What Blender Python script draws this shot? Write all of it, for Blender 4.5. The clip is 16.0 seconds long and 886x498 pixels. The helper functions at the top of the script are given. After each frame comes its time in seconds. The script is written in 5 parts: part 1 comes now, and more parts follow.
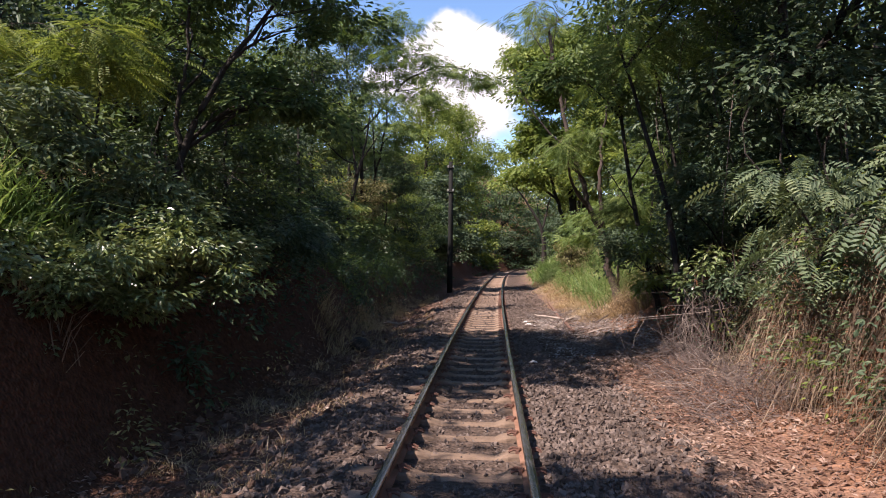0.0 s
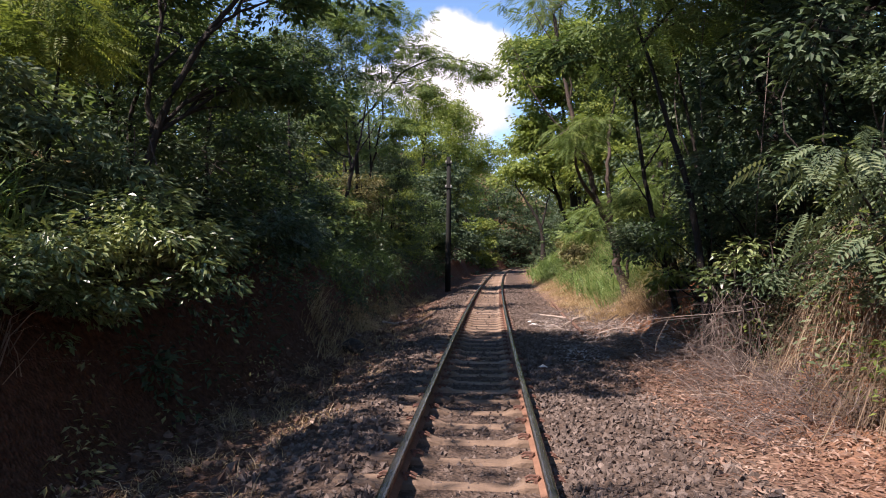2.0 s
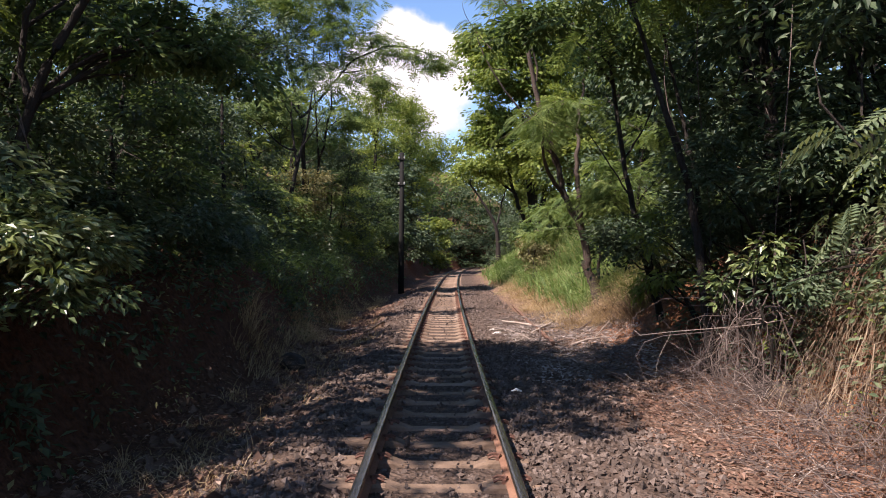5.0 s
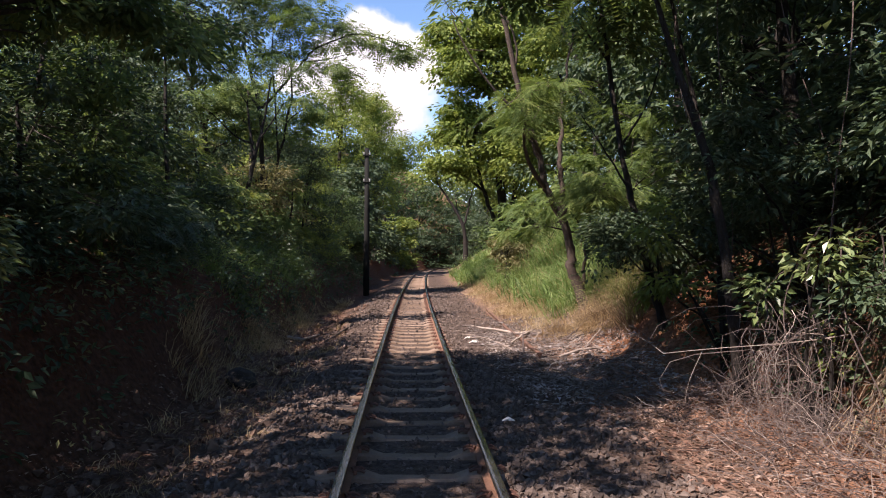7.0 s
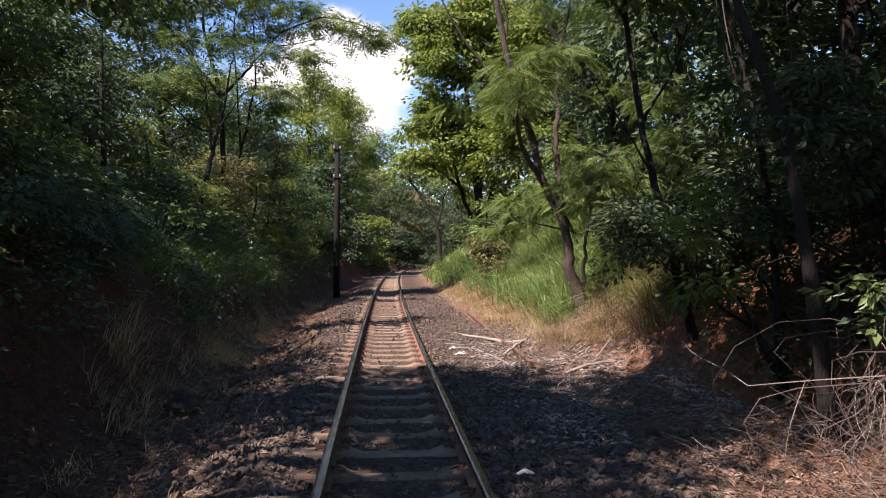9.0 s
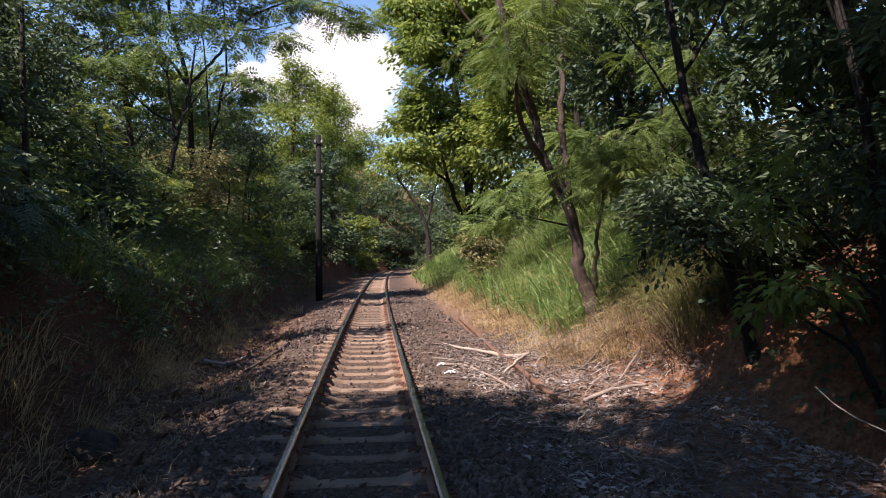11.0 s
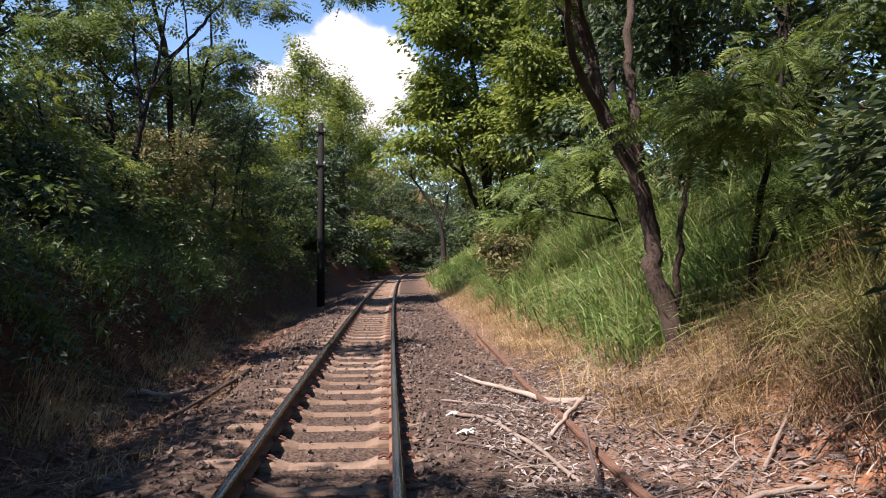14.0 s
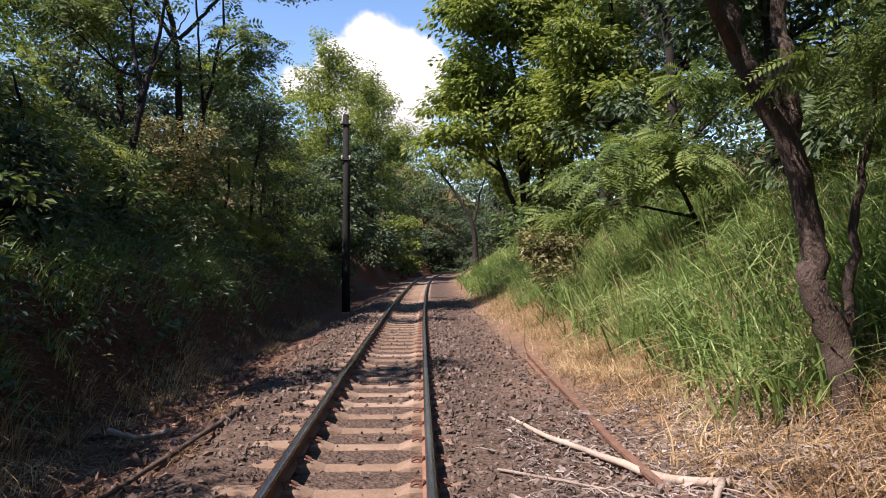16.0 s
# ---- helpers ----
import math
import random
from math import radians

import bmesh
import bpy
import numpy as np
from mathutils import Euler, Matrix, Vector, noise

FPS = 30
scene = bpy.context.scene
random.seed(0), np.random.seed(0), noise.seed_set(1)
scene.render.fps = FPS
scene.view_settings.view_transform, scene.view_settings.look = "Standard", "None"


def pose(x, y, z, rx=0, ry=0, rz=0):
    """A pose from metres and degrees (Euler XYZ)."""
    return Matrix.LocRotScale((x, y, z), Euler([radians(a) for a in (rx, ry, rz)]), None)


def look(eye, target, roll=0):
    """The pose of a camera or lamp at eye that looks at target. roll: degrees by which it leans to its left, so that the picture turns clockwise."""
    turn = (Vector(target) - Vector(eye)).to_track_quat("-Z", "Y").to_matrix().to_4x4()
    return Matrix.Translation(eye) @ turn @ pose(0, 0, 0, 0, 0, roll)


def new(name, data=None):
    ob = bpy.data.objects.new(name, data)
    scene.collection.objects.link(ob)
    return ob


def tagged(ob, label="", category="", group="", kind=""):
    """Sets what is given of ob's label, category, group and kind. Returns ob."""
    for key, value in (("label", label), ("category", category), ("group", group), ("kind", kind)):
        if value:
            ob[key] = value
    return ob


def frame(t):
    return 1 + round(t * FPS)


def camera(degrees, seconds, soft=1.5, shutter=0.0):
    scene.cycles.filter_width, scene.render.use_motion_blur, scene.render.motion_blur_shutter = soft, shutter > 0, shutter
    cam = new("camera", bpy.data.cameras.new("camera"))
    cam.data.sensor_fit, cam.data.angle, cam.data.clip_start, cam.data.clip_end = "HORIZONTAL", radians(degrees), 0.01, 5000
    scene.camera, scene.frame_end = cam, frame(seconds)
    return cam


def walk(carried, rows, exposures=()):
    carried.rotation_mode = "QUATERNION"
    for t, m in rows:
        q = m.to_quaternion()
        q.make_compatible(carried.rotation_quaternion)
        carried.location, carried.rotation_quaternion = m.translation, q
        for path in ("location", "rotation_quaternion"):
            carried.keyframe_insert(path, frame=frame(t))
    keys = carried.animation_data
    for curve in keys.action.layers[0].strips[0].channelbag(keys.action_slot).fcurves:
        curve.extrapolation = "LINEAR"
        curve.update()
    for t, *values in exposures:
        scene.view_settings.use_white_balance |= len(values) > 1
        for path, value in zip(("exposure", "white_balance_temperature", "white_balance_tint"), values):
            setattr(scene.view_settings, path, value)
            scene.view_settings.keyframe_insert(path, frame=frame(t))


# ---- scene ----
cam = camera(64.0, 16.0, soft=1.0)
PATH = [
    (0, (0.001, -0.373, 1.68), (-0.019, 1.627, 1.704), 0.5),
    (0.5, (-0.029, -0.145, 1.662), (-0.048, 1.854, 1.685), 0.4),
    (1, (-0.041, 0.116, 1.636), (-0.061, 2.115, 1.658), 0.4),
    (1.5, (-0.055, 0.371, 1.626), (-0.076, 2.371, 1.647), 0.4),
    (2, (-0.05, 0.673, 1.613), (-0.062, 2.673, 1.634), 0.4),
    (2.5, (-0.043, 0.943, 1.603), (-0.044, 2.943, 1.624), 0.3),
    (3, (-0.045, 1.26, 1.599), (-0.031, 3.26, 1.622), 0.3),
    (3.5, (-0.044, 1.526, 1.607), (-0.005, 3.525, 1.63), 0.3),
    (4, (-0.048, 1.84, 1.621), (0.023, 3.839, 1.643), 0.3),
    (6.5, (-0.057, 3.573, 1.636), (0.131, 5.564, 1.659), 0.2),
    (7, (-0.062, 4.02, 1.631), (0.156, 6.008, 1.654), 0.2),
    (7.5, (-0.074, 4.432, 1.621), (0.17, 6.417, 1.644), 0.1),
    (8, (-0.064, 4.928, 1.611), (0.208, 6.909, 1.634), 0.0),
    (8.5, (-0.047, 5.352, 1.602), (0.234, 7.332, 1.626), 0.0),
    (9, (-0.027, 5.847, 1.598), (0.271, 7.824, 1.622), 0.1),
    (11.5, (0.432, 8.311, 1.551), (0.761, 10.283, 1.577), -0.4),
    (12, (0.519, 8.839, 1.528), (0.848, 10.812, 1.557), -0.2),
    (12.5, (0.64, 9.382, 1.536), (0.959, 11.356, 1.565), -0.1),
    (13, (0.743, 9.948, 1.528), (1.055, 11.923, 1.558), -0.1),
    (13.5, (0.822, 10.486, 1.524), (1.123, 12.463, 1.555), -0.2),
    (14, (0.902, 11.08, 1.518), (1.183, 13.06, 1.551), -0.1),
    (14.5, (0.985, 11.684, 1.532), (1.233, 13.668, 1.565), -0.1),
    (15, (1.05, 12.289, 1.542), (1.266, 14.277, 1.577), -0.0),
    (15.5, (1.056, 12.864, 1.55), (1.267, 14.853, 1.585), -0.0),
    (16, (1.023, 13.392, 1.575), (1.222, 15.382, 1.609), -0.1),
]
walk(cam, [(t, look(eye, target, roll)) for t, eye, target, roll in PATH], [(0.0, 1.25, 6950, 23), (16.0, 1.25, 6950, 23)])

# ---- light ----
SUN = Vector((-0.69, -0.42, 1.02)).normalized()
world = bpy.data.worlds.new("sky")
scene.world = world
world.use_nodes = True
wn, wl = world.node_tree.nodes, world.node_tree.links
wn.clear()


def wmath(op, a, b=None):
    n = wn.new("ShaderNodeMath")
    n.operation = op
    for i, v in enumerate((a, b)):
        if v is None:
            continue
        if isinstance(v, (int, float)):
            n.inputs[i].default_value = v
        else:
            wl.new(v, n.inputs[i])
    return n.outputs[0]


sky = wn.new("ShaderNodeTexSky")
sky.sky_type = "NISHITA"
sky.sun_disc = False
sky.sun_elevation = math.asin(SUN.z)
sky.sun_rotation = math.atan2(SUN.x, SUN.y)
sky.air_density, sky.dust_density, sky.ozone_density = 1.0, 0.0, 2.2
SKY, CLOUD = 0.102, 0.54
coord = wn.new("ShaderNodeTexCoord")
sep = wn.new("ShaderNodeSeparateXYZ")
wl.new(coord.outputs["Generated"], sep.inputs[0])
ahead = wmath("MAXIMUM", sep.outputs[1], 0.05)
cx, cz = wmath("DIVIDE", sep.outputs[0], ahead), wmath("DIVIDE", sep.outputs[2], ahead)
puffs = wn.new("ShaderNodeTexNoise")
puffs.inputs["Scale"].default_value, puffs.inputs["Detail"].default_value = 16.0, 8.0
wl.new(coord.outputs["Generated"], puffs.inputs["Vector"])
# one heaped cloud above the far end of the line, as overlapping round heads
body = None
for px, pz, r in ((0.02, 0.295, 0.062), (0.07, 0.275, 0.045), (-0.05, 0.262, 0.052), (-0.10, 0.25, 0.034), (0.02, 0.235, 0.085)):
    dx, dz = wmath("SUBTRACT", cx, px), wmath("SUBTRACT", cz, pz)
    dist = wmath("SQRT", wmath("ADD", wmath("MULTIPLY", dx, dx), wmath("MULTIPLY", dz, dz)))
    lobe = wmath("SUBTRACT", 1.0, wmath("DIVIDE", dist, r))
    body = lobe if body is None else wmath("SMOOTH_MAX", body, lobe)
    if body.node.operation == "SMOOTH_MAX":
        body.node.inputs[2].default_value = 0.25
edge = wmath("ADD", body, wmath("MULTIPLY", wmath("SUBTRACT", puffs.outputs["Fac"], 0.5), 1.5))
mask = wn.new("ShaderNodeMapRange")
mask.interpolation_type = "SMOOTHSTEP"
mask.inputs["From Min"].default_value, mask.inputs["From Max"].default_value = -0.02, 0.32
wl.new(edge, mask.inputs["Value"])
tone = wn.new("ShaderNodeMapRange")
tone.inputs["From Min"].default_value, tone.inputs["From Max"].default_value = 0.14, 0.30
tone.inputs["To Min"].default_value, tone.inputs["To Max"].default_value = 0.72, 1.05
wl.new(wmath("ADD", cz, wmath("MULTIPLY", puffs.outputs["Fac"], 0.04)), tone.inputs["Value"])
bg_sky, bg_cloud, mixw, out = wn.new("ShaderNodeBackground"), wn.new("ShaderNodeBackground"), wn.new("ShaderNodeMixShader"), wn.new("ShaderNodeOutputWorld")
blue = wn.new("ShaderNodeHueSaturation")
blue.inputs["Saturation"].default_value = 1.15
wl.new(sky.outputs[0], blue.inputs["Color"])
wl.new(blue.outputs[0], bg_sky.inputs["Color"])
bg_sky.inputs["Strength"].default_value = SKY
bg_cloud.inputs["Color"].default_value = (0.93, 0.96, 1.0, 1)
wl.new(wmath("MULTIPLY", tone.outputs[0], CLOUD), bg_cloud.inputs["Strength"])
wl.new(mask.outputs[0], mixw.inputs[0])
wl.new(bg_sky.outputs[0], mixw.inputs[1])
wl.new(bg_cloud.outputs[0], mixw.inputs[2])
wl.new(mixw.outputs[0], out.inputs["Surface"])
lamp = bpy.data.lights.new("sun", "SUN")
lamp.energy, lamp.angle, lamp.color = 5.0, radians(0.53), (1.0, 0.955, 0.89)
sun = new("sun", lamp)
sun.matrix_world = look(SUN * 60, (0, 0, 0))


# ---- materials ----
def material(name):
    m = bpy.data.materials.new(name)
    m.use_nodes = True
    m.node_tree.nodes.clear()
    return m, m.node_tree.nodes, m.node_tree.links


def ramp(nodes, stops):
    r = nodes.new("ShaderNodeValToRGB")
    e = r.color_ramp.elements
    while len(e) < len(stops):
        e.new(0.5)
    for el, (p, c) in zip(e, stops):
        el.position, el.color = p, (*c, 1)
    return r


def leaf_material(name, dark, mid, light, through_share=0.4, rough=0.58, gloss=0.22):
    """Leaves: colour varies from leaf to leaf and over larger clumps; part of the light passes through."""
    m, n, l = material(name)
    geo, pos = n.new("ShaderNodeNewGeometry"), n.new("ShaderNodeTexNoise")
    pos.inputs["Scale"].default_value, pos.inputs["Detail"].default_value = 1.2, 3
    tc = n.new("ShaderNodeTexCoord")
    l.new(tc.outputs["Object"], pos.inputs["Vector"])
    mixv = n.new("ShaderNodeMath")
    mixv.operation = "MULTIPLY_ADD"
    mixv.inputs[1].default_value = 0.34
    l.new(geo.outputs["Random Per Island"], mixv.inputs[0])
    half = n.new("ShaderNodeMath")
    half.operation = "MULTIPLY_ADD"
    half.inputs[1].default_value, half.inputs[2].default_value = 1.35, -0.34
    l.new(pos.outputs["Fac"], half.inputs[0])
    l.new(half.outputs[0], mixv.inputs[2])
    r = ramp(n, ((0.12, dark), (0.5, mid), (0.9, light)))
    l.new(mixv.outputs[0], r.inputs[0])
    p, tr, mx, o = n.new("ShaderNodeBsdfPrincipled"), n.new("ShaderNodeBsdfTranslucent"), n.new("ShaderNodeMixShader"), n.new("ShaderNodeOutputMaterial")
    p.inputs["Roughness"].default_value = rough
    p.inputs["Specular IOR Level"].default_value = gloss
    warm = n.new("ShaderNodeMix")
    warm.data_type, warm.blend_type = "RGBA", "MULTIPLY"
    warm.inputs["Factor"].default_value = 1.0
    warm.inputs["B"].default_value = (1.12, 1.12, 0.72, 1)
    l.new(r.outputs[0], warm.inputs["A"])
    l.new(r.outputs[0], p.inputs["Base Color"])
    l.new(warm.outputs["Result"], tr.inputs["Color"])
    mx.inputs[0].default_value = through_share
    l.new(p.outputs[0], mx.inputs[1])
    l.new(tr.outputs[0], mx.inputs[2])
    l.new(mx.outputs[0], o.inputs["Surface"])
    return m


def rough_material(name, stops, scale, bump=0.3, rough=0.85, metal=0.0, per="island", stretch=(1, 1, 1), spec=0.3):
    """Mineral, wood or rusty surfaces: two scales of noise, a little of each piece's own tone, and relief."""
    m, n, l = material(name)
    tc, mp, big, fine = n.new("ShaderNodeTexCoord"), n.new("ShaderNodeMapping"), n.new("ShaderNodeTexNoise"), n.new("ShaderNodeTexNoise")
    mp.inputs["Scale"].default_value = stretch
    l.new(tc.outputs["Object"], mp.inputs["Vector"])
    for t, sc, d in ((big, scale, 4), (fine, scale * 9, 6)):
        t.inputs["Scale"].default_value, t.inputs["Detail"].default_value = sc, d
        l.new(mp.outputs[0], t.inputs["Vector"])
    a = n.new("ShaderNodeMath")
    a.operation = "MULTIPLY_ADD"
    a.inputs[1].default_value = 0.5
    l.new(big.outputs["Fac"], a.inputs[0])
    b = n.new("ShaderNodeMath")
    b.operation = "MULTIPLY"
    b.inputs[1].default_value = 0.28
    l.new(fine.outputs["Fac"], b.inputs[0])
    l.new(b.outputs[0], a.inputs[2])
    c = n.new("ShaderNodeMath")
    c.operation = "MULTIPLY_ADD"
    c.inputs[1].default_value = 0.3
    src = n.new("ShaderNodeNewGeometry").outputs["Random Per Island"] if per == "island" else n.new("ShaderNodeObjectInfo").outputs["Random"]
    l.new(src, c.inputs[0])
    l.new(a.outputs[0], c.inputs[2])
    r = ramp(n, stops)
    l.new(c.outputs[0], r.inputs[0])
    p, bp, o = n.new("ShaderNodeBsdfPrincipled"), n.new("ShaderNodeBump"), n.new("ShaderNodeOutputMaterial")
    bp.inputs["Strength"].default_value, bp.inputs["Distance"].default_value = bump, 0.02
    l.new(fine.outputs["Fac"], bp.inputs["Height"])
    l.new(bp.outputs[0], p.inputs["Normal"])
    l.new(r.outputs[0], p.inputs["Base Color"])
    p.inputs["Roughness"].default_value, p.inputs["Metallic"].default_value = rough, metal
    p.inputs["Specular IOR Level"].default_value = spec
    l.new(p.outputs[0], o.inputs["Surface"])
    return m


# The dark leaf tone also puts shade into the colour of bank plants.
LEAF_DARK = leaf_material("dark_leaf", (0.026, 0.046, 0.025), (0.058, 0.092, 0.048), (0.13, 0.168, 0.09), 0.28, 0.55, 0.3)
LEAF_MID = leaf_material("green_leaf", (0.036, 0.066, 0.027), (0.09, 0.138, 0.050), (0.20, 0.25, 0.092), 0.38)
LEAF_YELLOW = leaf_material("yellow_green_leaf", (0.06, 0.095, 0.026), (0.145, 0.19, 0.046), (0.28, 0.31, 0.085), 0.42)
LEAF_SUNNY = leaf_material("light_green_leaf", (0.08, 0.12, 0.03), (0.175, 0.225, 0.055), (0.30, 0.345, 0.095), 0.42)
LEAF_FEATHER = leaf_material("feathered_leaf", (0.05, 0.088, 0.028), (0.115, 0.17, 0.05), (0.25, 0.30, 0.10), 0.4)
LEAF_GLOSSY = leaf_material("glossy_leaf", (0.04, 0.07, 0.03), (0.12, 0.165, 0.06), (0.28, 0.31, 0.125), 0.25, 0.36, 0.55)
LEAF_GREY = leaf_material("grey_green_leaf", (0.045, 0.075, 0.045), (0.11, 0.15, 0.08), (0.22, 0.25, 0.14), 0.3)
LEAF_BROWN = leaf_material("drying_leaf", (0.065, 0.06, 0.03), (0.15, 0.14, 0.062), (0.29, 0.265, 0.13), 0.3)
GRASS_GREEN = leaf_material("green_grass", (0.055, 0.10, 0.032), (0.14, 0.22, 0.066), (0.36, 0.44, 0.19), 0.36, 0.5)
GRASS_OLIVE = leaf_material("olive_grass", (0.06, 0.075, 0.028), (0.16, 0.175, 0.062), (0.38, 0.37, 0.16), 0.34, 0.55)
GRASS_DRY = leaf_material("dry_grass", (0.15, 0.09, 0.05), (0.38, 0.265, 0.15), (0.68, 0.54, 0.36), 0.28, 0.6, 0.25)
GRASS_BROWN = leaf_material("brown_grass", (0.05, 0.035, 0.026), (0.145, 0.10, 0.068), (0.37, 0.28, 0.195), 0.2, 0.7, 0.2)
GRASS_STRAW = leaf_material("weathered_straw", (0.09, 0.06, 0.04), (0.25, 0.175, 0.11), (0.50, 0.39, 0.27), 0.22, 0.65, 0.2)
LITTER = leaf_material("leaf_litter", (0.085, 0.042, 0.03), (0.21, 0.12, 0.085), (0.40, 0.30, 0.24), 0.1, 0.7, 0.25)
LITTER_GREY = leaf_material("grey_litter", (0.085, 0.068, 0.062), (0.22, 0.18, 0.165), (0.48, 0.43, 0.41), 0.1, 0.7, 0.25)
BARK = rough_material("bark", ((0.25, (0.008, 0.0065, 0.005)), (0.55, (0.028, 0.022, 0.018)), (0.85, (0.10, 0.085, 0.072))), 9, 1.0, 0.9, stretch=(1, 1, 0.3))
BARK_GREY = rough_material("grey_bark", ((0.25, (0.03, 0.022, 0.018)), (0.55, (0.085, 0.062, 0.05)), (0.85, (0.22, 0.18, 0.15))), 11, 1.0, 0.9, stretch=(1, 1, 0.35))
DEADWOOD = rough_material("dead_wood", ((0.2, (0.13, 0.095, 0.075)), (0.55, (0.34, 0.275, 0.23)), (0.9, (0.58, 0.51, 0.45))), 4, 0.5, 0.85, stretch=(1, 1, 0.4))
TWIG = rough_material("dry_twig", ((0.2, (0.04, 0.029, 0.026)), (0.55, (0.105, 0.078, 0.068)), (0.9, (0.26, 0.21, 0.185))), 6, 0.4)
TWIG_PALE = rough_material("pale_twig", ((0.2, (0.10, 0.075, 0.06)), (0.55, (0.24, 0.19, 0.16)), (0.9, (0.5, 0.43, 0.38))), 6, 0.4)
STONE = rough_material("ballast_stone", ((0.2, (0.032, 0.023, 0.019)), (0.5, (0.088, 0.064, 0.052)), (0.85, (0.21, 0.16, 0.135))), 6, 0.4, 0.9)
CLOD = rough_material("earth_clod", ((0.2, (0.032, 0.019, 0.014)), (0.5, (0.09, 0.052, 0.037)), (0.85, (0.2, 0.135, 0.10))), 6, 0.5, 0.95)
CONCRETE = rough_material("dusty_concrete", ((0.2, (0.085, 0.056, 0.04)), (0.55, (0.185, 0.125, 0.088)), (0.9, (0.30, 0.22, 0.17))), 4, 0.5, 0.95, per="object")
RUST = rough_material("rusted_steel", ((0.2, (0.075, 0.036, 0.024)), (0.55, (0.19, 0.098, 0.063)), (0.9, (0.32, 0.19, 0.13))), 5, 0.5, 0.85)
RAILTOP = rough_material("worn_steel", ((0.2, (0.05, 0.04, 0.034)), (0.6, (0.13, 0.115, 0.105)), (0.9, (0.32, 0.30, 0.29))), 7, 0.1, 0.26, 0.85, stretch=(1, 0.1, 1))
OLD_STEEL = rough_material("brown_old_steel", ((0.2, (0.06, 0.032, 0.022)), (0.55, (0.15, 0.08, 0.055)), (0.9, (0.26, 0.16, 0.11))), 6, 0.5, 0.9)
CLIP = rough_material("rusty_clip", ((0.2, (0.05, 0.03, 0.025)), (0.6, (0.14, 0.065, 0.045)), (0.9, (0.22, 0.10, 0.07))), 9, 0.3, 0.8)
POLE = rough_material("weathered_pole", ((0.2, (0.010, 0.010, 0.009)), (0.55, (0.020, 0.020, 0.019)), (0.9, (0.04, 0.04, 0.038))), 4, 0.5, stretch=(1, 1, 0.25), spec=0.08)
PALE = rough_material("bleached_scrap", ((0.2, (0.55, 0.5, 0.45)), (0.6, (0.75, 0.72, 0.68)), (0.9, (0.85, 0.83, 0.8))), 9, 0.2)
CERAMIC = rough_material("glazed_ceramic", ((0.2, (0.30, 0.28, 0.25)), (0.7, (0.5, 0.48, 0.45)), (0.95, (0.6, 0.58, 0.55))), 9, 0.05, 0.25)


def ground_material():
    m, n, l = material("ground_soil")
    at = n.new("ShaderNodeAttribute")
    at.attribute_name = "across"
    tc, big, fine, grit = n.new("ShaderNodeTexCoord"), n.new("ShaderNodeTexNoise"), n.new("ShaderNodeTexNoise"), n.new("ShaderNodeTexVoronoi")
    for t, sc in ((big, 0.9), (fine, 14.0)):
        t.inputs["Scale"].default_value, t.inputs["Detail"].default_value = sc, 7
        l.new(tc.outputs["Object"], t.inputs["Vector"])
    grit.inputs["Scale"].default_value = 26
    l.new(tc.outputs["Object"], grit.inputs["Vector"])
    sh = n.new("ShaderNodeMath")
    sh.operation = "MULTIPLY_ADD"
    sh.inputs[1].default_value = 1.6
    l.new(big.outputs["Fac"], sh.inputs[0])
    l.new(at.outputs["Fac"], sh.inputs[2])
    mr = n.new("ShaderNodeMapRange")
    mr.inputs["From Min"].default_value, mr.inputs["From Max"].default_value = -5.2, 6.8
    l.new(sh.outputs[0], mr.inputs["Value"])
    # Reddish earth; stops towards both ends are darkened to stand in for bank shade.
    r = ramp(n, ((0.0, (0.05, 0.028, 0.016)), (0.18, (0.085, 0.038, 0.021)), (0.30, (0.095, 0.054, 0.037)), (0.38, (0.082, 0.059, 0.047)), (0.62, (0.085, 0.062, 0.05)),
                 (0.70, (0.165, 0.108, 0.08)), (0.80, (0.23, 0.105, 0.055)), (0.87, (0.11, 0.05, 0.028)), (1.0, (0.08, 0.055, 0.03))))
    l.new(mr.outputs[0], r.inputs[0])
    cover = n.new("ShaderNodeAttribute")
    cover.attribute_name = "thatch"
    straw = n.new("ShaderNodeMix")
    straw.data_type = "RGBA"
    straw.inputs["B"].default_value = (0.15, 0.105, 0.055, 1)
    l.new(cover.outputs["Fac"], straw.inputs["Factor"])
    l.new(r.outputs[0], straw.inputs["A"])
    sp = n.new("ShaderNodeMix")
    sp.data_type, sp.blend_type = "RGBA", "MULTIPLY"
    sp.inputs["Factor"].default_value = 1.0
    fr = ramp(n, ((0.25, (0.45, 0.42, 0.4)), (0.75, (1.45, 1.4, 1.38))))
    l.new(fine.outputs["Fac"], fr.inputs[0])
    l.new(straw.outputs["Result"], sp.inputs["A"])
    l.new(fr.outputs[0], sp.inputs["B"])
    p, bp, o = n.new("ShaderNodeBsdfPrincipled"), n.new("ShaderNodeBump"), n.new("ShaderNodeOutputMaterial")
    hh = n.new("ShaderNodeMath")
    hh.operation = "ADD"
    l.new(grit.outputs["Distance"], hh.inputs[0])
    l.new(fine.outputs["Fac"], hh.inputs[1])
    bp.inputs["Strength"].default_value, bp.inputs["Distance"].default_value = 0.7, 0.04
    l.new(hh.outputs[0], bp.inputs["Height"])
    l.new(bp.outputs[0], p.inputs["Normal"])
    l.new(sp.outputs["Result"], p.inputs["Base Color"])
    p.inputs["Roughness"].default_value, p.inputs["Specular IOR Level"].default_value = 0.95, 0.15
    l.new(p.outputs[0], o.inputs["Surface"])
    return m


SOIL = ground_material()


